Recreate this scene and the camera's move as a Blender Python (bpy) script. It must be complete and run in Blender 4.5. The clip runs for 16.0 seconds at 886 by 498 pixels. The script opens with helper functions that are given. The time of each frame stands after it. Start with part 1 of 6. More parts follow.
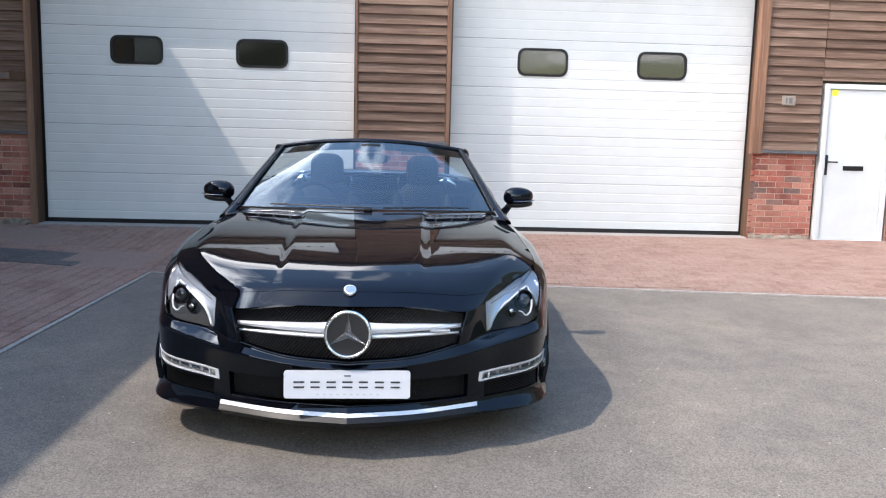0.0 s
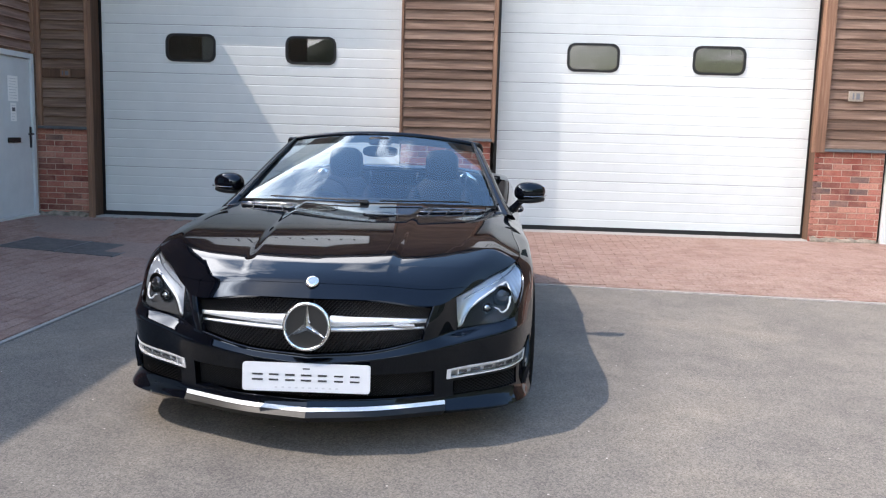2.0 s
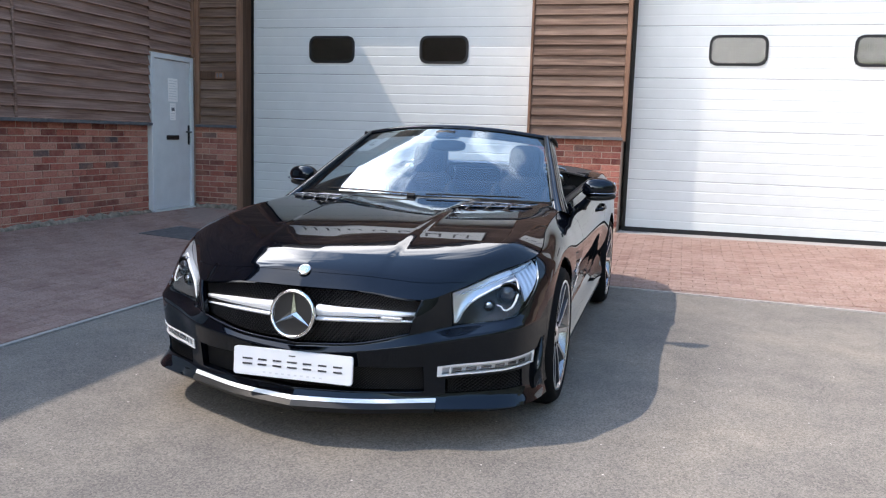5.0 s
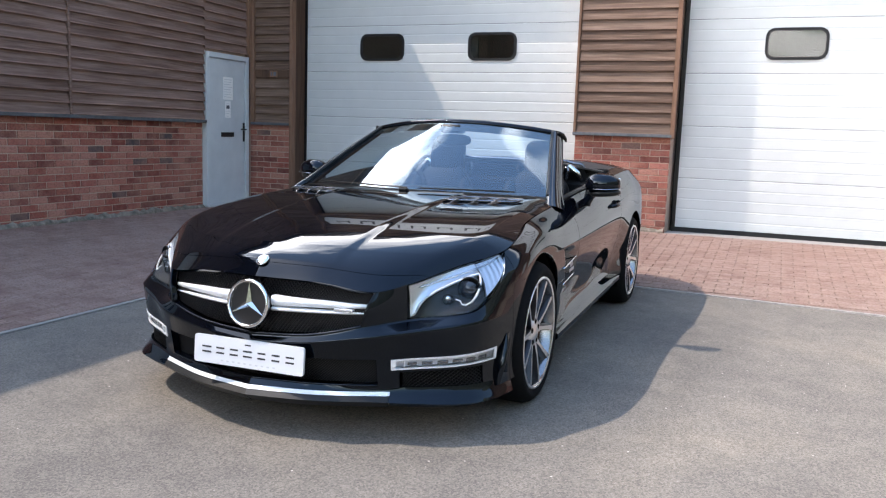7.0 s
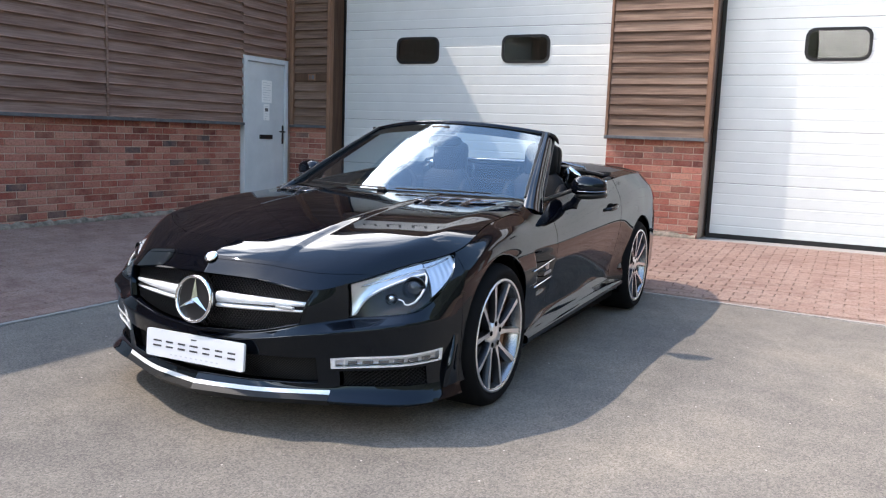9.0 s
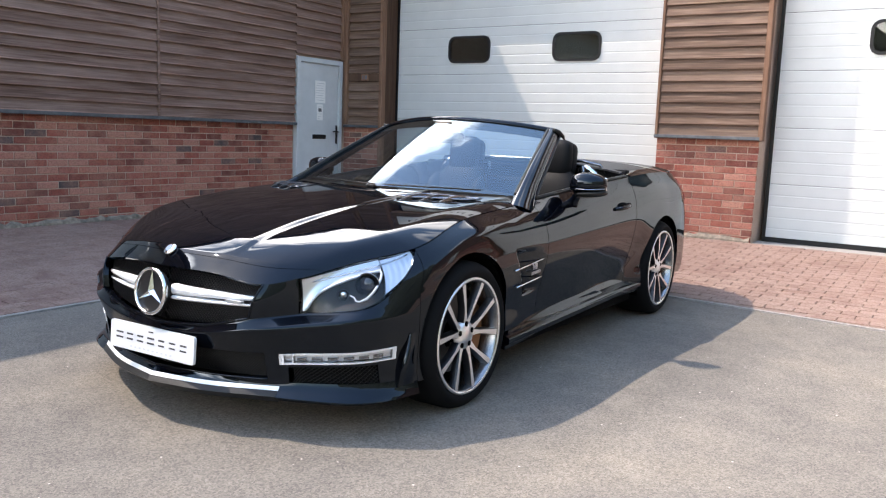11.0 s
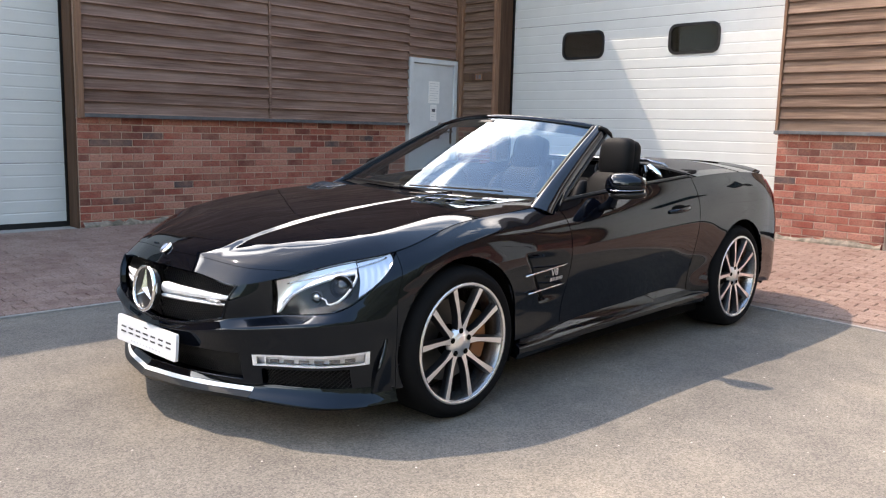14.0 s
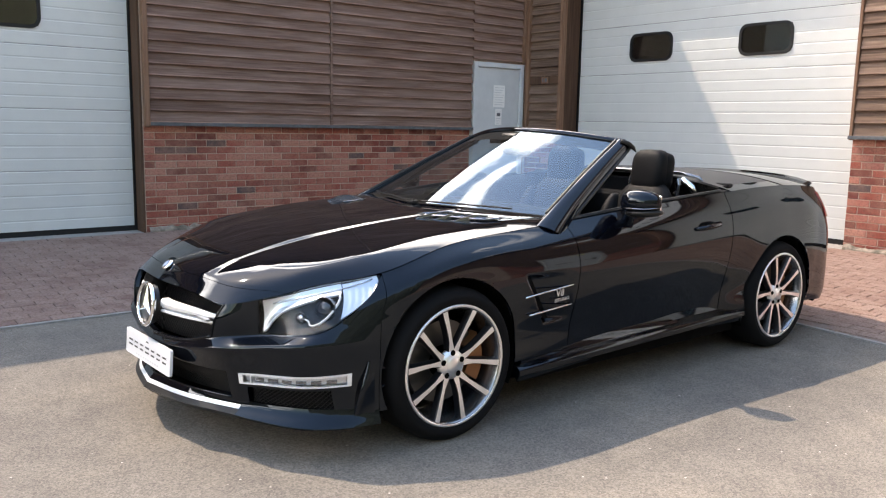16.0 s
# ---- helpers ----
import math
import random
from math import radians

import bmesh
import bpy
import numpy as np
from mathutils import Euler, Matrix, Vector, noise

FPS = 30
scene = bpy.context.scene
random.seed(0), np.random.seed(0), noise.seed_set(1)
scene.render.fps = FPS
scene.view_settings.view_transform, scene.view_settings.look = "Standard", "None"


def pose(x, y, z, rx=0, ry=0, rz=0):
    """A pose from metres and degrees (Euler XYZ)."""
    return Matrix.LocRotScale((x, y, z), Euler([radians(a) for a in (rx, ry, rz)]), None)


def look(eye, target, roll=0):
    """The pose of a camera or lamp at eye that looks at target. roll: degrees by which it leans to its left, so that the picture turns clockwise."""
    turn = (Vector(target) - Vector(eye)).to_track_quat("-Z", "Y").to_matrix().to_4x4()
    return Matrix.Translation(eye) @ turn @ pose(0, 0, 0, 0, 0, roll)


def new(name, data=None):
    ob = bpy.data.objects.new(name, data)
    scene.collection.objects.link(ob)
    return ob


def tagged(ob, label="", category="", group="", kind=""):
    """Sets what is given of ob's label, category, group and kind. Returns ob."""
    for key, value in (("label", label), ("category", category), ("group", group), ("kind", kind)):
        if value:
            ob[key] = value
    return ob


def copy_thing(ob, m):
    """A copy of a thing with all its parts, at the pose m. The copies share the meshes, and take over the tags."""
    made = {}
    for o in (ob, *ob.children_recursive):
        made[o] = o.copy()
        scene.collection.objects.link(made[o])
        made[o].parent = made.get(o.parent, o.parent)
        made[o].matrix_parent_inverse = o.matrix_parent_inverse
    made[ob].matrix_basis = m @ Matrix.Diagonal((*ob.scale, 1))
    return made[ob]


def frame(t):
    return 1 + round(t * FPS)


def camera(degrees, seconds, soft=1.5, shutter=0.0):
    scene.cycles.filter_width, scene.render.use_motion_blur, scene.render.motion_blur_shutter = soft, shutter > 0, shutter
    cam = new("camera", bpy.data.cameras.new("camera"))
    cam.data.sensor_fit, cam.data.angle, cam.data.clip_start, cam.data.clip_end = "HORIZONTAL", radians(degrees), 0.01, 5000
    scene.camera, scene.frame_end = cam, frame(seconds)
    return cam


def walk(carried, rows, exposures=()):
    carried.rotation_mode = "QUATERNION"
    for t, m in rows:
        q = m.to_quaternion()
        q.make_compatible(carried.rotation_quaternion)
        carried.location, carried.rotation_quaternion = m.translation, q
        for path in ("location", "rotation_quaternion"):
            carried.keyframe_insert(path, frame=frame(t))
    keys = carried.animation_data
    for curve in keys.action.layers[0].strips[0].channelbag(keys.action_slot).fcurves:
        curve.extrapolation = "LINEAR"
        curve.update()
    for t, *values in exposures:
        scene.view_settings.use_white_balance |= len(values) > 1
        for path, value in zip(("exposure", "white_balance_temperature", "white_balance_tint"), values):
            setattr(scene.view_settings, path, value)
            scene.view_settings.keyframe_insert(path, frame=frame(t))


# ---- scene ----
cam = camera(56.9, 16.0, soft=1.2)
PATH = [
    (0, (0.17, -4.259, 1.331), (0.273, -2.279, 1.065), 1.5),
    (0.5, (0.284, -4.24, 1.329), (0.346, -2.259, 1.06), 1.5),
    (1, (0.407, -4.217, 1.318), (0.423, -2.235, 1.049), 1.5),
    (1.5, (0.535, -4.196, 1.313), (0.496, -2.215, 1.041), 1.6),
    (2, (0.646, -4.151, 1.297), (0.55, -2.172, 1.027), 1.7),
    (2.5, (0.753, -4.096, 1.287), (0.59, -2.12, 1.019), 1.9),
    (3, (0.864, -4.06, 1.278), (0.625, -2.092, 1.013), 2.0),
    (3.5, (0.992, -4.017, 1.27), (0.667, -2.061, 1.005), 2.0),
    (4, (1.132, -3.975, 1.268), (0.722, -2.036, 0.999), 2.0),
    (4.5, (1.271, -3.944, 1.265), (0.789, -2.022, 0.992), 1.9),
    (7, (1.868, -3.687, 1.238), (1.127, -1.85, 0.956), 1.9),
    (7.5, (1.998, -3.651, 1.243), (1.217, -1.831, 0.961), 1.9),
    (8, (2.101, -3.587, 1.235), (1.285, -1.783, 0.955), 2.0),
    (8.5, (2.209, -3.518, 1.231), (1.356, -1.73, 0.953), 2.1),
    (9, (2.322, -3.456, 1.234), (1.425, -1.69, 0.957), 2.1),
    (11.5, (2.823, -3.002, 1.212), (1.688, -1.379, 0.933), 2.0),
    (12, (2.902, -2.904, 1.212), (1.713, -1.32, 0.933), 1.9),
    (12.5, (2.979, -2.803, 1.215), (1.736, -1.262, 0.935), 1.8),
    (13, (3.066, -2.709, 1.22), (1.769, -1.214, 0.936), 1.7),
    (13.5, (3.149, -2.625, 1.227), (1.801, -1.175, 0.94), 1.5),
    (14, (3.218, -2.533, 1.232), (1.826, -1.127, 0.941), 1.4),
    (14.5, (3.271, -2.429, 1.239), (1.836, -1.067, 0.946), 1.3),
    (15, (3.332, -2.342, 1.273), (1.857, -1.023, 0.976), 1.3),
    (15.5, (3.393, -2.264, 1.304), (1.881, -0.99, 1.005), 1.1),
    (16, (3.463, -2.178, 1.331), (1.919, -0.944, 1.03), 1.1),
]
EXPOSURES = [(0.0, 0.70, 7100, 15), (7.0, 0.89, 7200, 15), (9.0, 0.93, 7300, 15), (11.5, 1.14, 7700, 16), (16.0, 1.17, 8450, 17)]
walk(cam, [(t, look(eye, target, roll)) for t, eye, target, roll in PATH], EXPOSURES)

# ---- daylight ----
SUN_WAY = Vector((0.62, 0.295, -1.0)).normalized()
sun = new("sun", bpy.data.lights.new("sun", "SUN"))
sun.data.energy, sun.data.angle, sun.data.color = 2.42, radians(0.55), (1.0, 0.97, 0.925)
sun.matrix_world = look((-12, -6, 20), Vector((-12, -6, 20)) + SUN_WAY)
world = bpy.data.worlds.new("sky")
scene.world = world
world.use_nodes = True
wt = world.node_tree
wt.nodes.clear()
w_out = wt.nodes.new("ShaderNodeOutputWorld")
w_bg = wt.nodes.new("ShaderNodeBackground")
w_sky = wt.nodes.new("ShaderNodeTexSky")
w_sky.sky_type, w_sky.sun_disc = "NISHITA", False
w_sky.ozone_density, w_sky.air_density, w_sky.dust_density = 4.5, 1.8, 0.7
w_sky.sun_elevation = math.asin(-SUN_WAY.z)
w_sky.sun_rotation = math.atan2(-SUN_WAY.x, -SUN_WAY.y)
w_co = wt.nodes.new("ShaderNodeTexCoord")
w_map = wt.nodes.new("ShaderNodeMapping")
w_map.inputs["Location"].default_value = (-16.5, -9.4, 0.0)
# clouds lie on a flat layer overhead, so they crowd towards the horizon
w_sep, w_add, w_px, w_py, w_com = (wt.nodes.new("ShaderNode" + k) for k in ("SeparateXYZ", "Math", "Math", "Math", "CombineXYZ"))
w_add.operation, w_px.operation, w_py.operation = "ADD", "DIVIDE", "DIVIDE"
w_add.inputs[1].default_value = 0.2
wt.links.new(w_co.outputs["Generated"], w_sep.inputs[0])
wt.links.new(w_sep.outputs[2], w_add.inputs[0])
for ax, nd in ((0, w_px), (1, w_py)):
    wt.links.new(w_sep.outputs[ax], nd.inputs[0])
    wt.links.new(w_add.outputs[0], nd.inputs[1])
    wt.links.new(nd.outputs[0], w_com.inputs[ax])
w_noise = wt.nodes.new("ShaderNodeTexNoise")
w_noise.inputs["Scale"].default_value, w_noise.inputs["Detail"].default_value = 2.6, 9.0
w_noise.inputs["Distortion"].default_value = 0.5
w_ramp = wt.nodes.new("ShaderNodeValToRGB")
w_ramp.color_ramp.elements[0].position, w_ramp.color_ramp.elements[1].position = 0.56, 0.73
w_mix = wt.nodes.new("ShaderNodeMix")
w_mix.data_type = "RGBA"
# thin cloud shines brightest towards the sun
w_nor, w_dot, w_pow, w_gain = (wt.nodes.new("ShaderNode" + k) for k in ("VectorMath", "VectorMath", "Math", "Math"))
w_nor.operation, w_dot.operation, w_pow.operation, w_gain.operation = "NORMALIZE", "DOT_PRODUCT", "POWER", "MULTIPLY_ADD"
w_dot.inputs[1].default_value = -SUN_WAY
w_pow.use_clamp, w_pow.inputs[1].default_value = True, 3.0
w_gain.inputs[1].default_value, w_gain.inputs[2].default_value = 2.6, 0.75
w_lit = wt.nodes.new("ShaderNodeVectorMath")
w_lit.operation = "SCALE"
w_lit.inputs[0].default_value = (23.0, 24.2, 26.0)
wt.links.new(w_co.outputs["Generated"], w_nor.inputs[0])
wt.links.new(w_nor.outputs[0], w_dot.inputs[0])
wt.links.new(w_dot.outputs["Value"], w_pow.inputs[0])
wt.links.new(w_pow.outputs[0], w_gain.inputs[0])
wt.links.new(w_gain.outputs[0], w_lit.inputs["Scale"])
wt.links.new(w_lit.outputs[0], w_mix.inputs[7])
wt.links.new(w_com.outputs[0], w_map.inputs["Vector"])
wt.links.new(w_map.outputs[0], w_noise.inputs["Vector"])
w_west = wt.nodes.new("ShaderNodeMath")
w_west.operation = "MULTIPLY_ADD"
w_west.inputs[1].default_value = -0.22
wt.links.new(w_px.outputs[0], w_west.inputs[0])
wt.links.new(w_noise.outputs["Fac"], w_west.inputs[2])
w_north = wt.nodes.new("ShaderNodeMath")
w_north.operation = "MULTIPLY_ADD"
w_north.inputs[1].default_value = 0.13
w_least = wt.nodes.new("ShaderNodeMath")
w_least.operation = "MAXIMUM"
w_least.inputs[1].default_value = -0.55
wt.links.new(w_py.outputs[0], w_least.inputs[0])
wt.links.new(w_least.outputs[0], w_north.inputs[0])
wt.links.new(w_west.outputs[0], w_north.inputs[2])
w_thin = wt.nodes.new("ShaderNodeMath")
w_thin.operation = "SUBTRACT"
w_low = wt.nodes.new("ShaderNodeMath")
w_low.operation = "MULTIPLY_ADD"
w_low.inputs[1].default_value, w_low.inputs[2].default_value = 0.62, -0.38          # thicker towards the horizon
wt.links.new(w_sep.outputs[2], w_low.inputs[0])
wt.links.new(w_low.outputs[0], w_thin.inputs[1])
wt.links.new(w_north.outputs[0], w_thin.inputs[0])
wt.links.new(w_thin.outputs[0], w_ramp.inputs[0])
wt.links.new(w_ramp.outputs[0], w_mix.inputs[0])
w_hue = wt.nodes.new("ShaderNodeHueSaturation")
w_hue.inputs["Saturation"].default_value, w_hue.inputs["Value"].default_value = 1.05, 1.45
wt.links.new(w_sky.outputs[0], w_hue.inputs["Color"])
wt.links.new(w_hue.outputs[0], w_mix.inputs[6])
wt.links.new(w_mix.outputs[2], w_bg.inputs[0])
w_bg.inputs[1].default_value = 0.175
wt.links.new(w_bg.outputs[0], w_out.inputs[0])

# ---- materials ----
def shader(name, colour, rough=0.5, metal=0.0, coat=0.0, ior=1.5, emit=None):
    m = bpy.data.materials.new(name)
    m.use_nodes = True
    b = m.node_tree.nodes["Principled BSDF"]
    b.inputs["Base Color"].default_value = (*colour, 1)
    b.inputs["Roughness"].default_value, b.inputs["Metallic"].default_value = rough, metal
    b.inputs["Coat Weight"].default_value, b.inputs["Coat Roughness"].default_value = coat, 0.03
    b.inputs["IOR"].default_value = ior
    if emit:
        b.inputs["Emission Color"].default_value, b.inputs["Emission Strength"].default_value = (*emit[:3], 1), emit[3]
    return m


def node(m, kind, **values):
    n = m.node_tree.nodes.new("ShaderNode" + kind)
    for key, value in values.items():
        n.inputs[key.replace("_", " ")].default_value = value
    return n


def join(m, a, b):
    m.node_tree.links.new(a, b)


def ramp(m, source, stops):
    n = node(m, "ValToRGB")
    e = n.color_ramp.elements
    while len(e) < len(stops):
        e.new(0.5)
    for el, (p, c) in zip(e, stops):
        el.position, el.color = p, (*c, 1)
    join(m, source, n.inputs[0])
    return n.outputs[0]


def blend(m, fac, a, b, mode="MIX"):
    n = node(m, "Mix")
    n.data_type, n.blend_type = "RGBA", mode
    for s, i in ((fac, 0), (a, 6), (b, 7)):
        if isinstance(s, (int, float)):
            n.inputs[i].default_value = s
        elif isinstance(s, tuple):
            n.inputs[i].default_value = (*s, 1)
        else:
            join(m, s, n.inputs[i])
    return n.outputs[2]


def noise_of(m, scale, detail=4.0, stretch=(1, 1, 1), space="Object", shift=None):
    co, mp = node(m, "TexCoord"), node(m, "Mapping")
    mp.inputs["Scale"].default_value = stretch
    join(m, co.outputs[space], mp.inputs["Vector"])
    if shift is not None:
        join(m, shift, mp.inputs["Location"])
    n = node(m, "TexNoise", Scale=scale, Detail=detail, Roughness=0.6)
    join(m, mp.outputs[0], n.inputs["Vector"])
    return n.outputs["Fac"]


def bump(m, height, strength=0.3, distance=0.01):
    n = node(m, "Bump", Strength=strength, Distance=distance)
    join(m, height, n.inputs["Height"])
    join(m, n.outputs[0], m.node_tree.nodes["Principled BSDF"].inputs["Normal"])


def colour_of(m, socket):
    join(m, socket, m.node_tree.nodes["Principled BSDF"].inputs["Base Color"])


def random_shift(m):
    oi, v = node(m, "ObjectInfo"), node(m, "VectorMath")
    v.operation = "SCALE"
    v.inputs[0].default_value = (37.0, 53.0, 71.0)
    join(m, oi.outputs["Random"], v.inputs["Scale"])
    return oi.outputs["Random"], v.outputs[0]


def brick_material(name, stops, island=False, wash=(0.51, 0.265, 0.175), dust=0.45):
    m = shader(name, (0.3, 0.12, 0.08), 0.92, ior=1.2)
    if island:
        rnd, shift = node(m, "NewGeometry").outputs["Random Per Island"], None
    else:
        rnd, shift = random_shift(m)
    base = ramp(m, rnd, stops)
    base.node.color_ramp.interpolation = "CONSTANT"
    fine, coarse = noise_of(m, 60, 6, shift=shift), noise_of(m, 9, 4, shift=shift)
    c = blend(m, ramp(m, coarse, [(0.4, (0, 0, 0)), (0.7, (dust, dust, dust))]), base, wash)
    # pale bloom in patches that run across the courses
    bloom = node(m, "TexNoise", Scale=2.2, Detail=6.0, Roughness=0.65)
    join(m, node(m, "NewGeometry").outputs["Position"], bloom.inputs["Vector"])
    c = blend(m, ramp(m, bloom.outputs["Fac"], [(0.42, (0, 0, 0)), (0.66, (dust, dust, dust))]), c, tuple(min(1.0, q * 1.05) for q in wash))
    c = blend(m, ramp(m, fine, [(0.3, (0.6, 0.6, 0.6)), (0.55, (0, 0, 0))]), c, (0.10, 0.05, 0.04))
    colour_of(m, c)
    bump(m, fine, 0.6, 0.004)
    return m


M = {}
BRICK_STOPS = [(0.0, (0.31, 0.084, 0.061)), (0.14, (0.40, 0.150, 0.113)), (0.28, (0.22, 0.056, 0.044)), (0.42, (0.44, 0.192, 0.147)),
               (0.56, (0.155, 0.043, 0.036)), (0.68, (0.35, 0.115, 0.087)), (0.82, (0.28, 0.076, 0.056)), (0.955, (0.070, 0.058, 0.062))]
M["brick"] = brick_material("red_brick", BRICK_STOPS, wash=(0.46, 0.245, 0.178), dust=0.38)
PAVER_STOPS = [(0.0, (0.218, 0.133, 0.107)), (0.3, (0.258, 0.164, 0.133)), (0.6, (0.228, 0.142, 0.115)), (0.85, (0.282, 0.185, 0.150)), (1.0, (0.207, 0.128, 0.105))]
M["paver"] = brick_material("block_paver", PAVER_STOPS, wash=(0.30, 0.215, 0.178), dust=0.8)
M["paver_far"] = brick_material("block_paver_field", PAVER_STOPS, True, (0.30, 0.21, 0.175), 0.8)

m = M["mortar"] = shader("mortar", (0.36, 0.29, 0.25), 0.95)
f = noise_of(m, 70, 5)
colour_of(m, ramp(m, f, [(0.3, (0.36, 0.245, 0.185)), (0.7, (0.53, 0.395, 0.315))]))
bump(m, f, 0.5, 0.004)

m = M["joint_sand"] = shader("joint_sand", (0.13, 0.09, 0.075), 0.95)
f = noise_of(m, 40, 5)
colour_of(m, ramp(m, f, [(0.3, (0.175, 0.115, 0.094)), (0.7, (0.27, 0.188, 0.155))]))

m = M["concrete"] = shader("concrete_edging", (0.42, 0.40, 0.37), 0.9)
f = noise_of(m, 25, 6)
colour_of(m, ramp(m, f, [(0.3, (0.22, 0.205, 0.19)), (0.7, (0.34, 0.315, 0.29))]))
bump(m, f, 0.4, 0.005)

m = M["asphalt"] = shader("asphalt", (0.2, 0.19, 0.18), 0.9, ior=1.2)
grit, patch, stain = noise_of(m, 150, 4), noise_of(m, 0.9, 5), noise_of(m, 5, 5)
vor = node(m, "TexVoronoi", Scale=130.0)
join(m, node(m, "TexCoord").outputs["Object"], vor.inputs["Vector"])
c = ramp(m, grit, [(0.28, (0.058, 0.056, 0.054)), (0.5, (0.126, 0.120, 0.113)), (0.75, (0.26, 0.246, 0.228))])
c = blend(m, 0.55, c, ramp(m, vor.outputs["Color"], [(0.2, (0.085, 0.082, 0.078)), (0.8, (0.195, 0.186, 0.174))]))
c = blend(m, 1.0, c, ramp(m, patch, [(0.3, (0.80, 0.80, 0.81)), (0.5, (0.96, 0.955, 0.945)), (0.7, (1.16, 1.13, 1.07))]), "MULTIPLY")
c = blend(m, 1.0, c, ramp(m, stain, [(0.3, (0.88, 0.88, 0.88)), (0.65, (1.06, 1.06, 1.05))]), "MULTIPLY")
spot = node(m, "TexVoronoi", Scale=16.0)
join(m, node(m, "TexCoord").outputs["Object"], spot.inputs["Vector"])
few = blend(m, 1.0, ramp(m, spot.outputs["Distance"], [(0.05, (1, 1, 1)), (0.09, (0, 0, 0))]), ramp(m, spot.outputs["Color"], [(0.70, (0, 0, 0)), (0.74, (1, 1, 1))]), "MULTIPLY")
c = blend(m, few, c, (0.40, 0.385, 0.36))
c = blend(m, 1.0, c, (1.34, 1.253, 1.166), "MULTIPLY")
colour_of(m, c)
bump(m, grit, 0.4, 0.004)


def timber(name, stops, along, island=False):
    m = shader(name, (0.3, 0.18, 0.1), 0.75, ior=1.3)
    rnd, shift = random_shift(m)
    st = tuple(1.3 if i == along else 34.0 for i in range(3))
    grain = noise_of(m, 1.6, 6, st, shift=shift)
    st2 = tuple(0.5 if i == along else 3.0 for i in range(3))
    wide = noise_of(m, 1.5, 4, st2, shift=shift)
    c = blend(m, 0.30, ramp(m, grain, stops), ramp(m, rnd, [(0.0, stops[1][1]), (0.5, stops[len(stops) // 2][1]), (1.0, tuple(0.5 * (p + q) for p, q in zip(stops[-1][1], stops[-2][1])))]))
    c = blend(m, ramp(m, wide, [(0.47, (0, 0, 0)), (0.68, (0.5, 0.5, 0.5))]), c, tuple(0.9 * q for q in stops[0][1]))
    worn = noise_of(m, 0.9, 5, st2, shift=shift)
    c = blend(m, ramp(m, worn, [(0.50, (0, 0, 0)), (0.72, (0.55, 0.55, 0.55))]), c, stops[-1][1])
    colour_of(m, c)
    bump(m, grain, 0.35, 0.004)
    return m


CEDAR = [(0.3, (0.052, 0.032, 0.024)), (0.44, (0.108, 0.064, 0.045)), (0.55, (0.16, 0.099, 0.071)), (0.7, (0.26, 0.18, 0.138))]
WEATHERED = [(0.3, (0.072, 0.037, 0.027)), (0.43, (0.142, 0.081, 0.061)), (0.54, (0.198, 0.121, 0.095)), (0.70, (0.295, 0.198, 0.163))]
POST = [(0.3, (0.108, 0.055, 0.035)), (0.5, (0.195, 0.104, 0.066)), (0.7, (0.285, 0.165, 0.11))]
M["cedar_x"] = timber("cedar_cladding", CEDAR, 0)
M["cedar_y"] = timber("weathered_cladding", WEATHERED, 1)
# board lips in paler copies of the cladding: light on the edge, in the colour
M["edge_x"] = timber("lit_board_edge", [(p, tuple(1.25 * q for q in c)) for p, c in CEDAR], 0)
M["edge_y"] = timber("lit_weathered_edge", [(p, tuple(1.6 * q for q in c)) for p, c in WEATHERED], 1)
M["post"] = timber("oak_post", POST, 2)
# post timber at 0.45 of its colour, for the door linings and the rail
M["lining"] = timber("dark_timber", [(p, tuple(0.45 * q for q in c)) for p, c in POST], 2)

m = M["hedge"] = shader("hedge_leaves", (0.05, 0.09, 0.03), 0.8)
colour_of(m, ramp(m, noise_of(m, 3.5, 6), [(0.3, (0.02, 0.025, 0.017)), (0.55, (0.055, 0.066, 0.047)), (0.75, (0.10, 0.115, 0.08))]))

m = M["white_steel"] = shader("white_painted_steel", (0.62, 0.64, 0.645), 0.42)
f = noise_of(m, 3, 5)
colour_of(m, ramp(m, f, [(0.3, (0.55, 0.564, 0.551)), (0.7, (0.592, 0.605, 0.588))]))
bump(m, noise_of(m, 260, 2), 0.12, 0.001)
m = M["white_door"] = shader("white_painted_door", (0.74, 0.76, 0.76), 0.4)
colour_of(m, ramp(m, noise_of(m, 4, 4), [(0.3, (0.49, 0.508, 0.505)), (0.7, (0.54, 0.557, 0.555))]))
m = M["grey_door"] = shader("grey_painted_door", (0.55, 0.58, 0.59), 0.4)
colour_of(m, ramp(m, noise_of(m, 4, 4), [(0.3, (0.50, 0.53, 0.545)), (0.7, (0.58, 0.61, 0.62))]))
m = M["lead"] = shader("grey_flashing", (0.16, 0.17, 0.18), 0.5, 0.2)
colour_of(m, ramp(m, noise_of(m, 12, 4), [(0.3, (0.06, 0.065, 0.072)), (0.7, (0.12, 0.127, 0.135))]))
M["rubber"] = shader("black_rubber", (0.008, 0.008, 0.0085), 0.6, ior=1.4)
M["black_plastic"] = shader("black_plastic", (0.007, 0.007, 0.0075), 0.42, ior=1.4)
M["paper"] = shader("white_paper", (0.82, 0.82, 0.80), 0.8)
M["ink"] = shader("grey_ink", (0.12, 0.12, 0.13), 0.8)
M["print"] = shader("pale_print", (0.52, 0.53, 0.55), 0.8)
M["yellow"] = shader("yellow_sticker", (0.75, 0.72, 0.05), 0.6)
M["dark_room"] = shader("dark_interior", (0.05, 0.05, 0.048), 0.9)
M["slate"] = shader("roof_slate", (0.07, 0.07, 0.078), 0.7)
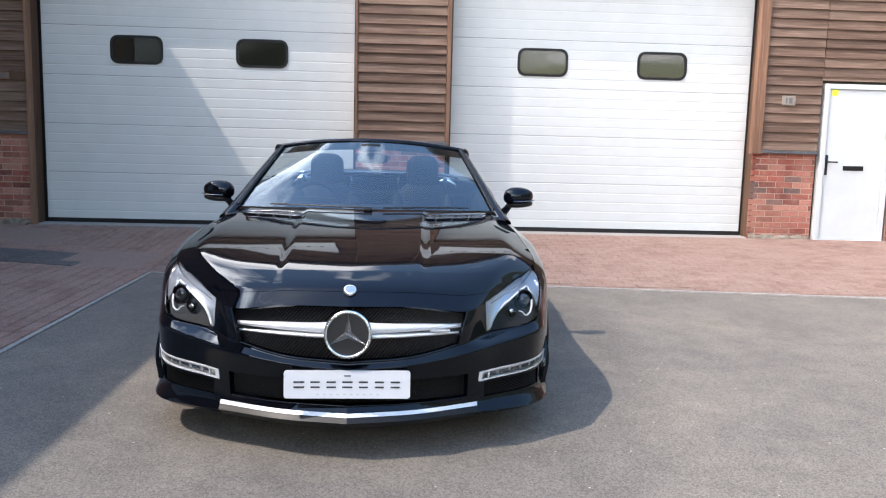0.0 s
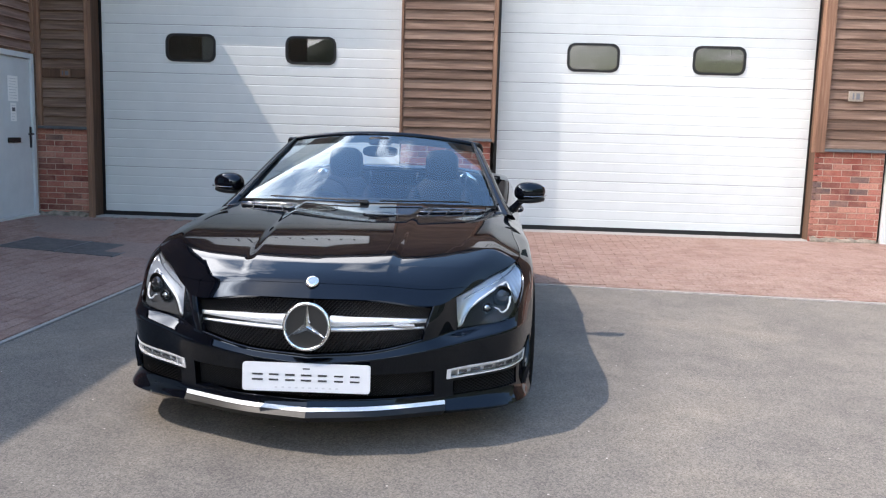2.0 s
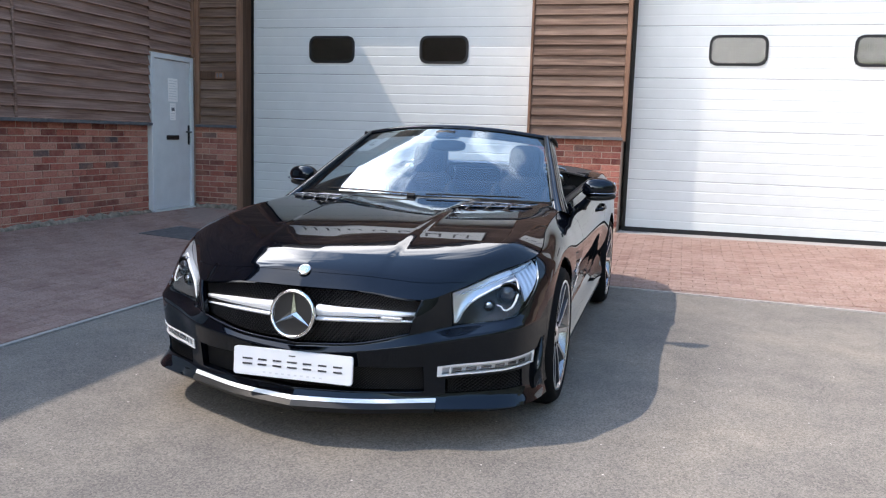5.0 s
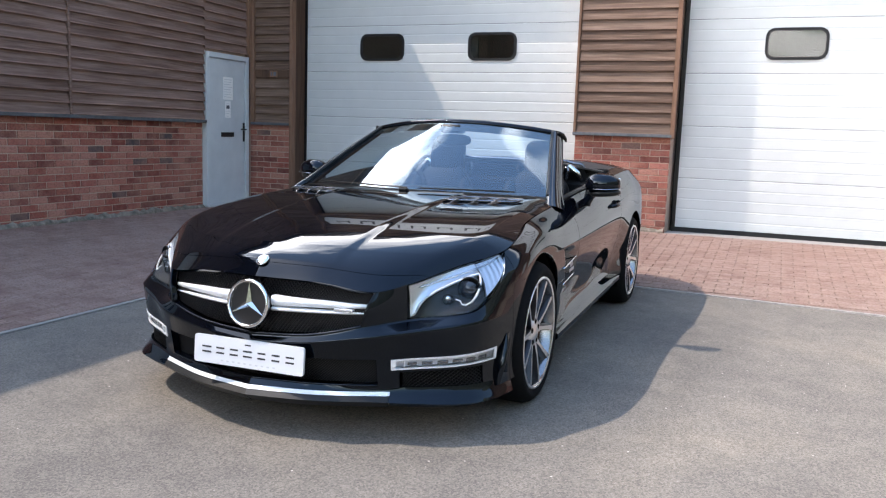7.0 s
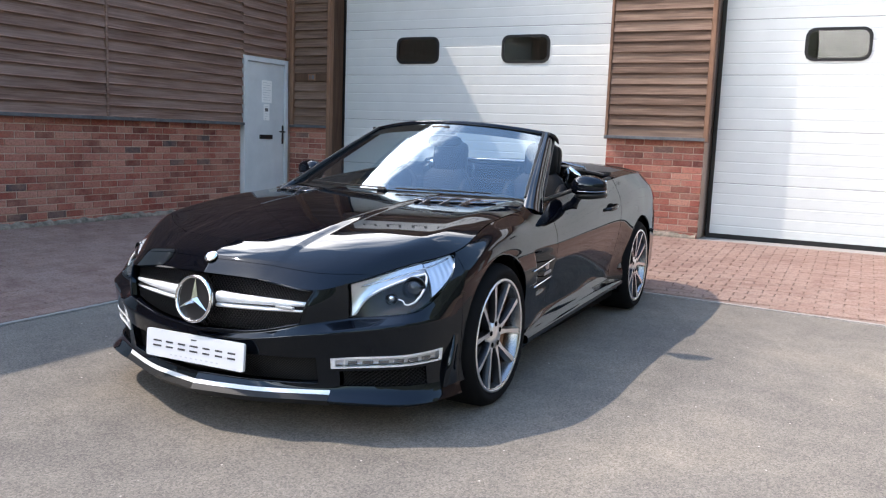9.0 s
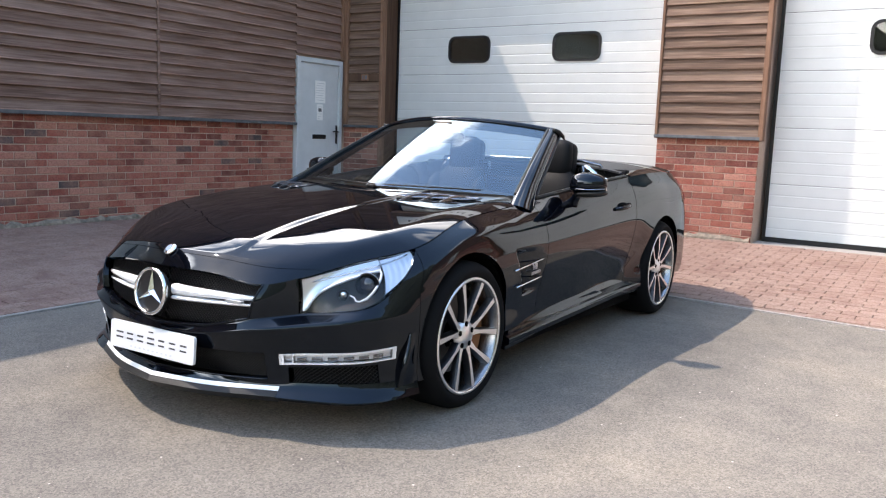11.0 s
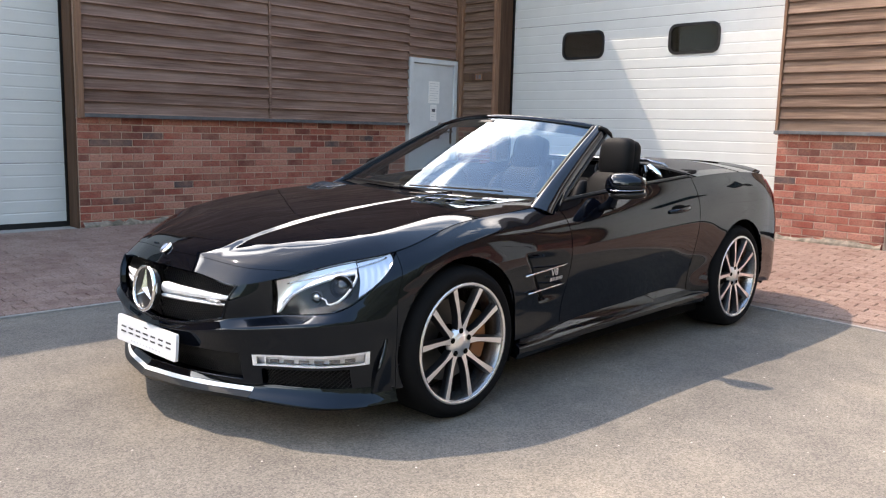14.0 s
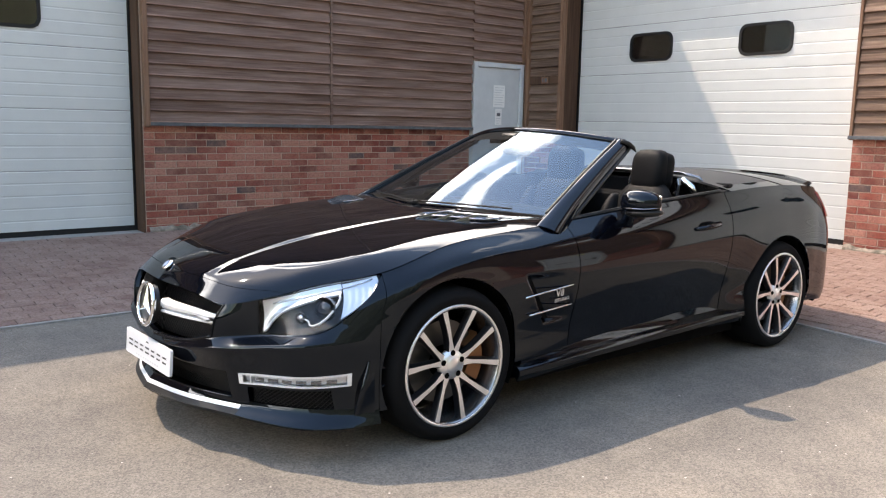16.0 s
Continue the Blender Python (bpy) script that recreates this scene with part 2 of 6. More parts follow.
colour_of(M["slate"], ramp(M["slate"], noise_of(M["slate"], 6, 4), [(0.3, (0.05, 0.05, 0.056)), (0.7, (0.10, 0.10, 0.11))]))
M["sign_white"] = shader("white_sign_board", (0.80, 0.80, 0.79), 0.35)
M["plaque"] = shader("stone_plaque", (0.40, 0.36, 0.30), 0.7)
colour_of(M["plaque"], ramp(M["plaque"], noise_of(M["plaque"], 40, 4), [(0.3, (0.20, 0.165, 0.13)), (0.7, (0.28, 0.235, 0.19))]))


def glass(name, tint, glossy=(1.0, 1.0, 1.0), index=1.52):
    m = bpy.data.materials.new(name)
    m.use_nodes = True
    t = m.node_tree
    t.nodes.clear()
    out, mix = t.nodes.new("ShaderNodeOutputMaterial"), t.nodes.new("ShaderNodeMixShader")
    clear, shine, fr = t.nodes.new("ShaderNodeBsdfTransparent"), t.nodes.new("ShaderNodeBsdfGlossy"), t.nodes.new("ShaderNodeFresnel")
    clear.inputs[0].default_value = (*tint, 1)
    shine.inputs["Roughness"].default_value = 0.01
    shine.inputs["Color"].default_value = (*glossy, 1)
    fr.inputs[0].default_value = index
    t.links.new(fr.outputs[0], mix.inputs[0])
    t.links.new(clear.outputs[0], mix.inputs[1])
    t.links.new(shine.outputs[0], mix.inputs[2])
    t.links.new(mix.outputs[0], out.inputs[0])
    return m


M["pane"] = glass("window_glass", (0.55, 0.58, 0.55), index=1.6)
M["screen_glass"] = glass("windscreen_glass", (0.68, 0.80, 0.85), (0.76, 0.90, 1.0), 2.1)
M["lamp_glass"] = glass("lamp_glass", (0.90, 0.92, 0.94), (0.85, 0.93, 1.0), 1.36)


# ---- mesh kit ----
def mesh_of(name, bm, mats, smooth=False):
    me = bpy.data.meshes.new(name)
    bm.to_mesh(me)
    bm.free()
    for x in mats if isinstance(mats, (list, tuple)) else [mats]:
        me.materials.append(x)
    if smooth:
        me.shade_smooth()
    return me


def thing(name, bm, mats, label="", category="", group="", kind="", smooth=False):
    return tagged(new(name, mesh_of(name, bm, mats, smooth)), label, category, group, kind)


def part(name, bm, mats, parent, label="", smooth=False):
    ob = new(name, mesh_of(name, bm, mats, smooth))
    ob.parent = parent
    return tagged(ob, label)


def box(bm, x0, x1, y0, y1, z0, z1, bevel=0.0, mat=0):
    verts = [bm.verts.new((x, y, z)) for z in (z0, z1) for x, y in ((x0, y0), (x1, y0), (x1, y1), (x0, y1))]
    faces = [bm.faces.new([verts[i] for i in q]) for q in ((3, 2, 1, 0), (4, 5, 6, 7), (0, 1, 5, 4), (1, 2, 6, 5), (2, 3, 7, 6), (3, 0, 4, 7))]
    for q in faces:
        q.material_index = mat
    if bevel:
        edges = list({e for q in faces for e in q.edges})
        bmesh.ops.bevel(bm, geom=edges, offset=bevel, segments=2, affect="EDGES", profile=0.5)
    return bm


def boxed(*a, **k):
    return box(bmesh.new(), *a, **k)


def rounded(bm, cx, cz, w, h, r, n=6):
    """Outline of a rounded rectangle in the xz plane."""
    pts = []
    for sx, sz, a0 in ((1, 1, 0), (-1, 1, 90), (-1, -1, 180), (1, -1, 270)):
        for i in range(n + 1):
            a = radians(a0 + 90 * i / n)
            pts.append((cx + sx * (w / 2 - r) + r * math.cos(a), cz + sz * (h / 2 - r) + r * math.sin(a)))
    return pts


def plate_of(pts, y0, y1):
    """A slab with the outline pts (x, z) from y0 to y1."""
    bm = bmesh.new()
    a = [bm.verts.new((x, y0, z)) for x, z in pts]
    b = [bm.verts.new((x, y1, z)) for x, z in pts]
    bm.faces.new(a)
    bm.faces.new(b[::-1])
    for i in range(len(a)):
        j = (i + 1) % len(a)
        bm.faces.new((a[j], a[i], b[i], b[j]))
    bmesh.ops.recalc_face_normals(bm, faces=bm.faces)
    return bm


def ring_of(outer, inner, y0, y1):
    bm = bmesh.new()
    loops = [[bm.verts.new((x, y, z)) for x, z in p] for p, y in ((outer, y0), (outer, y1), (inner, y1), (inner, y0))]
    n = len(outer)
    for k in range(4):
        a, b = loops[k], loops[(k + 1) % 4]
        for i in range(n):
            j = (i + 1) % n
            bm.faces.new((a[i], a[j], b[j], b[i]))
    bmesh.ops.recalc_face_normals(bm, faces=bm.faces)
    return bm


def tube(points, radius, sides=8, closed=False, flat=1.0):
    """A swept tube through points; radius is one number or one for each point."""
    pts = [Vector([float(c) for c in p]) for p in points]
    n = len(pts)
    rad = [float(r) for r in radius] if isinstance(radius, (list, tuple)) else [float(radius)] * n
    bm, rings = bmesh.new(), []
    for i, p in enumerate(pts):
        a = pts[(i - 1) % n] if closed or i else pts[0]
        b = pts[(i + 1) % n] if closed or i < n - 1 else pts[-1]
        d = (b - a).normalized()
        up = Vector((0, 0, 1)) if abs(d.z) < 0.9 else Vector((1, 0, 0))
        s = d.cross(up).normalized()
        u = s.cross(d)
        rings.append([bm.verts.new(p + rad[i] * (math.cos(t) * s + flat * math.sin(t) * u)) for t in (2 * math.pi * k / sides for k in range(sides))])
    for i in range(n if closed else n - 1):
        a, b = rings[i], rings[(i + 1) % n]
        for k in range(sides):
            bm.faces.new((a[k], a[(k + 1) % sides], b[(k + 1) % sides], b[k]))
    if not closed:
        bm.faces.new(rings[0])
        bm.faces.new(rings[-1][::-1])
    bmesh.ops.recalc_face_normals(bm, faces=bm.faces)
    return bm


def merge(*bms):
    """All the bmeshes in one."""
    out = bmesh.new()
    for b in bms:
        me = bpy.data.meshes.new("tmp")
        b.to_mesh(me)
        b.free()
        out.from_mesh(me)
        bpy.data.meshes.remove(me)
    return out

# ---- the yard: ground, paving, walls ----
WALL_Y, DOOR_Y = 6.08, 6.43        # face of the north wall, plane of its roller doors
WALL_X, DOOR_X = -5.08, -5.33      # the same for the west wing
EAVES = 5.6
FLOOR = 0.15                       # paving height at the walls


def edge_y(x):
    """Where the asphalt meets the paving in front of the north wall."""
    return 3.30 - 0.105 * (x - 0.0)


def pave_z(x, y):
    back = (y - edge_y(x)) / (WALL_Y - edge_y(x)) if x > -2.2 else 0.0
    left = (-2.2 - x) / (-2.2 - WALL_X)
    both = max(back, left, 0.0) if x <= -2.2 or y > edge_y(x) else 0.0
    if x <= -2.2:
        both = max(left, (y - 3.5) / (WALL_Y - 3.5))
    return FLOOR * min(max(both, 0.0), 1.0)


bm = bmesh.new()
rings = [(-600, -12, -6, -2, 2, 6, 12, 600), (-600, -14, -8, -4, 0, 4, 8, 600)]
grid = [[bm.verts.new((x, y, 0)) for x in rings[0]] for y in rings[1]]
for j in range(7):
    for i in range(7):
        bm.faces.new((grid[j][i], grid[j][i + 1], grid[j + 1][i + 1], grid[j + 1][i]))
thing("ground", bm, M["asphalt"], "grey weathered asphalt yard with fine pale grit", "ground", kind="structure")

# bedding under the blocks, sloping up to the walls
bm = bmesh.new()
xs = [-5.5, -4.5, -3.5, -2.2]
ys = [-9, -6, -3, 0, 3.5, 4.5, 6.5]
g = [[bm.verts.new((x, y, pave_z(x, y) + 0.004)) for x in xs] for y in ys]
for j in range(len(ys) - 1):
    for i in range(len(xs) - 1):
        bm.faces.new((g[j][i], g[j][i + 1], g[j + 1][i + 1], g[j + 1][i]))
xs = [-2.2, 0, 2, 4, 6, 9, 13]
g = [[bm.verts.new((x, edge_y(x) + t * (6.5 - edge_y(x)), pave_z(x, edge_y(x) + t * (6.5 - edge_y(x))) + 0.004)) for x in xs] for t in (0, 0.3, 0.6, 0.9, 1)]
for j in range(4):
    for i in range(len(xs) - 1):
        bm.faces.new((g[j][i], g[j][i + 1], g[j + 1][i + 1], g[j + 1][i]))
pavement = thing("pavement", bm, M["joint_sand"], "red-brown block paving sloping gently up to the walls", "pavement", kind="structure")

# pale concrete edging between asphalt and blocks
bm = bmesh.new()
a = [(-2.2, -9), (-2.2, edge_y(-2.2))]
for (x0, y0), (x1, y1) in (((-2.2, -9), (-2.2, edge_y(-2.2))), ((-2.2, edge_y(-2.2)), (13, edge_y(13)))):
    d = Vector((x1 - x0, y1 - y0, 0)).normalized()
    s = Vector((-d.y, d.x, 0)) * 0.018
    q = [Vector((x0, y0, 0)) - s, Vector((x1, y1, 0)) - s, Vector((x1, y1, 0)) + s, Vector((x0, y0, 0)) + s]
    lo, hi = [bm.verts.new(v - Vector((0, 0, 0.02))) for v in q], [bm.verts.new(v + Vector((0, 0, 0.011))) for v in q]
    bm.faces.new(hi)
    for i in range(4):
        bm.faces.new((lo[i], lo[(i + 1) % 4], hi[(i + 1) % 4], hi[i]))
bmesh.ops.recalc_face_normals(bm, faces=bm.faces)
thing("kerb", bm, M["concrete"], "thin pale concrete edging flush with the asphalt", "kerb", kind="structure")

# ---- north wall, west wing ----
bm = bmesh.new()
for x0, x1, z0, z1 in ((-5.45, -4.40, 0, EAVES), (-4.40, -0.42, 3.62, EAVES), (-0.42, 0.70, 0, EAVES), (0.70, 4.72, 3.62, EAVES),
                       (4.72, 5.49, 0, EAVES), (5.49, 6.50, 2.20, EAVES), (6.50, 13, 0, EAVES)):
    box(bm, x0, x1, 6.115, 6.62, z0, z1)
wall_north = thing("wall_north", bm, M["mortar"], "brick plinth wall under timber cladding between roller doors", "wall", kind="structure")
bm = bmesh.new()
for y0, y1, z0, z1 in ((-9, -3.24, 0, EAVES), (-3.24, 0.695, 3.62, EAVES), (0.695, 5.10, 0, EAVES), (5.10, 6.04, 2.18, EAVES), (6.04, 6.115, 0, EAVES)):
    box(bm, -5.6, -5.115, y0, y1, z0, z1)
wall_west = thing("wall_west", bm, M["mortar"], "brick plinth wall under weathered timber cladding", "wall", kind="structure")

# closing walls and roofs, behind what is seen
bm = bmesh.new()
box(bm, -12, 13, 10.0, 10.2, 0, EAVES)
box(bm, 13, 13.2, 6.1, 10.2, 0, EAVES)
box(bm, -12, -11.8, -9, 10.0, 0, EAVES)
box(bm, -12, -5.1, -9.2, -9, 0, EAVES)
box(bm, -11.8, 13, 6.9, 9.9, 0.0, 0.16)
box(bm, -11.8, -5.7, -9, 6.9, 0.0, 0.16)
thing("wall_rear", bm, M["dark_room"], "plain outer walls of the units", "wall", kind="structure")


def roof(name, pts, label):
    bm = bmesh.new()
    v = [bm.verts.new(p) for p in pts]
    bm.faces.new(v)
    ext = bmesh.ops.extrude_face_region(bm, geom=bm.faces[:])
    bmesh.ops.translate(bm, verts=[q for q in ext["geom"] if isinstance(q, bmesh.types.BMVert)], vec=(0, 0, 0.16))
    bmesh.ops.recalc_face_normals(bm, faces=bm.faces)
    return thing(name, bm, M["slate"], label, "roof", kind="structure")


roof("roof_north", [(-4.8, 5.85, EAVES), (13.3, 5.85, EAVES), (13.3, 10.4, 7.2), (-8.5, 10.4, 7.2)], "dark slate roof over the north units")
roof("roof_west", [(-4.8, -9.3, EAVES - 0.1), (-4.8, 5.85, EAVES - 0.1), (-8.5, 10.4, 7.1), (-12.2, 10.4, 7.1), (-12.2, -9.3, 7.1)], "dark slate roof over the west wing")


def roller_door(name, width, label, turn, at, z0=0.19, z1=3.62):
    """A sectional door in its own plane: x along the door, y into the building."""
    root = tagged(new(name), label, "garage door", "roller doors")
    section, rib = 0.61, 0.122
    n = int((z1 - z0) / section) + 1
    for i in range(n):
        a, b = z0 + i * section, min(z0 + (i + 1) * section, z1 + 0.1)
        prof = []
        k = max(1, round((b - a) / rib))
        for j in range(k):
            p, q = a + (b - a) * j / k, a + (b - a) * (j + 1) / k
            g = 0.0022
            prof += [(p + 0.001, g), (p + 0.010, 0.0), (q - 0.012, 0.0), (q - 0.003, 0.003)]
        bm = bmesh.new()
        hole = (-0.78, 0.78) if i == 3 else ()
        if hole:
            prof = sorted(prof + [(2.345 - 0.152, 0.0), (2.345 + 0.152, 0.0)])
        cols = [-width / 2]
        for c in hole:
            cols += [c - 0.305, c + 0.305]
        cols += [width / 2]
        rows = [[bm.verts.new((x, y, z)) for z, y in prof] for x in cols]
        for ci in range(len(cols) - 1):
            for r in range(len(prof) - 1):
                mid = (prof[r][0] + prof[r + 1][0]) / 2
                if hole and ci % 2 == 1 and abs(mid - 2.345) < 0.152:
                    continue
                bm.faces.new((rows[ci][r], rows[ci + 1][r], rows[ci + 1][r + 1], rows[ci][r + 1]))
        part("section", bm, M["white_steel"], root)
    for c in (-0.78, 0.78):
        fr = part("window", ring_of(rounded(None, c, 2.345, 0.655, 0.355, 0.105, 10), rounded(None, c, 2.345, 0.590, 0.290, 0.080, 10), -0.012, 0.02), M["rubber"], root, "black rubber window frame with rounded corners", smooth=False)
        pn = part("pane", plate_of(rounded(None, c, 2.345, 0.60, 0.30, 0.085, 10), -0.004, 0.002), M["pane"], fr, "dark glazing")
        pn.visible_shadow = False
    part("seal", boxed(-width / 2, width / 2, -0.014, 0.03, z0 - 0.035, z0 + 0.022), M["rubber"], root, "black rubber bottom seal")
    for sx in (-1, 1):
        x = sx * (width / 2 + 0.012)
        part("guide", boxed(x - 0.018, x + 0.018, -0.012, 0.05, z0 - 0.04, z1), M["black_plastic"], root, "black side guide")
    root.matrix_world = pose(*at, 0, 0, turn)
    return root


roller_door("garage_door", 3.90, "white ribbed sectional garage door with two dark windows", 0, (-2.41, DOOR_Y, 0))
roller_door("garage_door", 3.91, "white ribbed sectional garage door with two dark windows, half shaded by a pillar", 0, (2.73, DOOR_Y, 0))
roller_door("garage_door", 3.86, "white ribbed sectional garage door in the shaded west wing", 90, (DOOR_X, -1.28, 0))
bm = bmesh.new()
box(bm, -4.40, -0.42, 6.10, 6.5, 0.02, 0.158, 0.004)
box(bm, 0.70, 4.72, 6.10, 6.5, 0.02, 0.158, 0.004)
box(bm, -5.5, -5.10, -3.22, 0.665, 0.02, 0.158, 0.004)
thing("threshold", bm, M["concrete"], "pale concrete thresholds of the garage doors", "threshold", kind="structure")

# ---- cladding ----
PITCH = 0.118


def board_mesh(length, along):
    bm = bmesh.new()
    prof = [(0.0, 0.060), (0.018, 0.016), (0.033, 0.0), (0.042, 0.002), (0.042, 0.014), (0.006, 0.150), (0.0, 0.150)]
    for e in (0, length):
        for p, z in prof:
            bm.verts.new((e, -p, z) if along == 0 else (p, e, z))
    bm.verts.ensure_lookup_table()
    n = len(prof)
    for i in range(n):
        j = (i + 1) % n
        q = bm.faces.new([bm.verts[k] for k in (i, j, n + j, n + i)])
        # only the front lip takes the paler lit-edge material
        q.material_index = 1 if i == 3 else 0
    bm.faces.new([bm.verts[k] for k in range(n)])
    bm.faces.new([bm.verts[k] for k in reversed(range(n, 2 * n))])
    bmesh.ops.recalc_face_normals(bm, faces=bm.faces)
    return bm


def cladding(parent, a, b, z0, z1, along, face):
    """Feather-edge boards from a to b along one axis, on the plane face."""
    me = mesh_of("board", board_mesh(b - a, along), [M["cedar_x"], M["edge_x"]] if along == 0 else [M["cedar_y"], M["edge_y"]])
    rng = random.Random(int(a * 100) + along)
    z = z0
    while z < z1 - 0.05:
        ob = new("board", me)
        ob.parent = parent
        tilt = rng.uniform(-0.0012, 0.0012)
        ob.location = (a, face + rng.uniform(-0.002, 0.002), z + rng.uniform(-0.004, 0.004)) if along == 0 else (face + rng.uniform(-0.002, 0.002), a, z + rng.uniform(-0.004, 0.004))
        ob.rotation_euler = (0, -tilt, 0) if along == 0 else (tilt, 0, 0)
        z += PITCH


CLAD_Y, CLAD_X = 6.10, -5.10
BASE = 1.30
for a, b, z0, z1 in ((-4.968, -4.40, BASE, 1.90), (-4.968, -4.40, 2.02, EAVES - 0.05), (-0.40, 0.69, BASE, EAVES - 0.05), (4.74, 5.48, BASE, EAVES - 0.05),
                     (5.49, 6.50, 2.24, EAVES - 0.05), (6.51, 12.9, BASE, EAVES - 0.05), (-4.38, -0.42, 3.66, EAVES - 0.05), (0.72, 4.72, 3.66, EAVES - 0.05)):
    cladding(wall_north, a, b, z0, z1, 0, CLAD_Y)
for a, b, z0, z1 in ((0.752, 2.885, BASE, EAVES - 0.12), (2.925, 5.09, BASE, EAVES - 0.12), (5.095, 6.00, 2.21, EAVES - 0.12), (-3.22, 0.69, 3.66, EAVES - 0.12), (-8.9, -3.26, BASE, EAVES - 0.12)):
    cladding(wall_west, a, b, z0, z1, 1, CLAD_X)


def post(x0, x1, y0, y1, z0, z1, label, mat="post"):
    return thing("timber_post", boxed(x0, x1, y0, y1, z0, z1, 0.004), M[mat], label, "timber trim", "timber posts", kind="structure")


post(-5.03, -4.970, 6.03, 6.11, 1.30, EAVES - 0.1, "brown timber corner post beside the grey door")
post(-4.395, -4.346, 6.03, 6.12, FLOOR, EAVES - 0.1, "tall warm brown timber door post")
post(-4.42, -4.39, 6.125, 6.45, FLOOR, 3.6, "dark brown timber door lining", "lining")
post(0.695, 0.745, 6.03, 6.13, 1.255, 3.6, "slim brown timber edge post of the pillar")
post(-0.435, -0.405, 6.05, 6.13, 1.255, 3.6, "slim brown timber edge post of the pillar")
post(4.615, 4.735, 6.03, 6.14, 1.25, EAVES - 0.1, "orange-brown sunlit timber door post")
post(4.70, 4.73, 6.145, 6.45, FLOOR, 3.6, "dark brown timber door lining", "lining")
post(-5.10, -5.03, 0.698, 0.748, 1.25, EAVES - 0.2, "orange-brown timber post beside the shaded garage door")
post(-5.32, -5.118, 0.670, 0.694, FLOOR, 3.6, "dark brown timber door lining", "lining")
thing("timber_post", boxed(-5.09, -5.05, 2.89, 2.918, 1.30, EAVES - 0.2, 0.003), M["cedar_y"], "slim weathered cover batten on the cladding", "timber trim", "timber posts", kind="structure")
post(-5.10, -5.03, 6.005, 6.10, 2.19, EAVES - 0.2, "dark brown timber corner batten")
post(-4.965, -4.40, 6.062, 6.10, 1.905, 2.015, "dark horizontal timber rail between the cladding boards", "lining")
post(-5.10, -5.02, -3.56, -3.42, FLOOR, EAVES - 0.2, "brown timber post of the west garage door")


def flashing(x0, x1, y0, y1, label="grey metal drip flashing on the brick plinth"):
    bm = bmesh.new()
    box(bm, x0, x1, y0, y1, 1.262, 1.298, 0.003)
    thing("ledge", bm, M["lead"], label, "ledge", "drip ledges", kind="structure")


flashing(-5.04, -4.40, 6.045, 6.115)
flashing(-0.435, 0.715, 6.025, 6.115)
flashing(4.70, 5.49, 6.045, 6.115)
flashing(6.50, 12.9, 6.045, 6.115)
flashing(-5.115, -5.035, 0.70, 5.10)
flashing(-5.115, -5.035, -8.9, -3.5)

# ---- personnel doors ----
def entrance(name, label, mat, turn, at, hinge, extras):
    """A flush steel door in its frame; x across it, y into the wall."""
    w, h = 0.92, 2.02
    root = tagged(new(name), label, "door")
    part("frame", merge(boxed(-w / 2, -w / 2 + 0.065, -0.035, 0.06, 0, h, 0.004), boxed(w / 2 - 0.065, w / 2, -0.035, 0.06, 0, h, 0.004),
                        boxed(-w / 2 + 0.066, w / 2 - 0.066, -0.034, 0.06, h - 0.065, h, 0.004)), mat, root, "painted door frame")
    leaf = part("leaf", boxed(-w / 2 + 0.07, w / 2 - 0.07, -0.012, 0.035, 0.03, h - 0.07, 0.004), mat, root)
    part("sill", boxed(-w / 2, w / 2, -0.05, 0.07, -0.03, 0.026, 0.004), M["white_door"], root, "pale sill")
    part("letter_slot", boxed(-0.135, 0.135, -0.026, -0.010, 0.925, 0.985, 0.006), M["black_plastic"], leaf, "black letter slot")
    s = -hinge
    x = s * (w / 2 - 0.10)
    hd = merge(boxed(x - 0.016, x + 0.016, -0.026, -0.010, 0.86, 1.12, 0.005), tube([(x, -0.02, 1.03), (x, -0.06, 1.03), (x - s * 0.03, -0.07, 1.03), (x - s * 0.125, -0.068, 1.03)], 0.010))
    part("handle", hd, M["black_plastic"], leaf, "black lever handle")
    for dz in (0.3, 1.0, 1.7):
        hx = hinge * (w / 2 - 0.068)
        part("hinge", boxed(hx - 0.012, hx + 0.012, -0.03, -0.012, dz, dz + 0.1, 0.004), mat, leaf)
    for nm, lab, x0, x1, z0, z1, mt in extras:
        y = -0.0185 if mt is M["ink"] else -0.0155
        sheet = part(nm, boxed(x0, x1, y, -0.0125, z0, z1), mt, leaf, lab)
        if mt is M["paper"]:
            bars = bmesh.new()
            nrow = int((z1 - z0) / 0.035)
            for i in range(nrow):
                z = z1 - 0.03 - i * 0.033
                box(bars, x0 + 0.02, x1 - 0.02 - 0.05 * ((i * 7) % 3) / 3, -0.0175, -0.0158, z - 0.006, z)
            part("lines", bars, M["print"], sheet, "unreadable grey print")
    root.matrix_world = pose(*at, 0, 0, turn)
    return root


entrance("door_west", "pale grey flush door with pinned notices and a black letter slot", M["grey_door"], 90, (-5.085, 5.57, 0.16), -1,
         [("notice", "white printed notice", -0.09, 0.12, 1.42, 1.72, M["paper"]), ("notice", "small white notice", -0.05, 0.07, 1.18, 1.40, M["paper"]), ("pictogram", "dark plain pictogram on the small notice", -0.022, 0.042, 1.300, 1.345, M["ink"])])
entrance("door_north", "white flush door with a black lever handle and letter slot", M["white_door"], 0, (5.985, 6.10, 0.14), 1,
         [("sticker", "small yellow warning sticker", -0.36, -0.28, 1.87, 1.95, M["yellow"])])


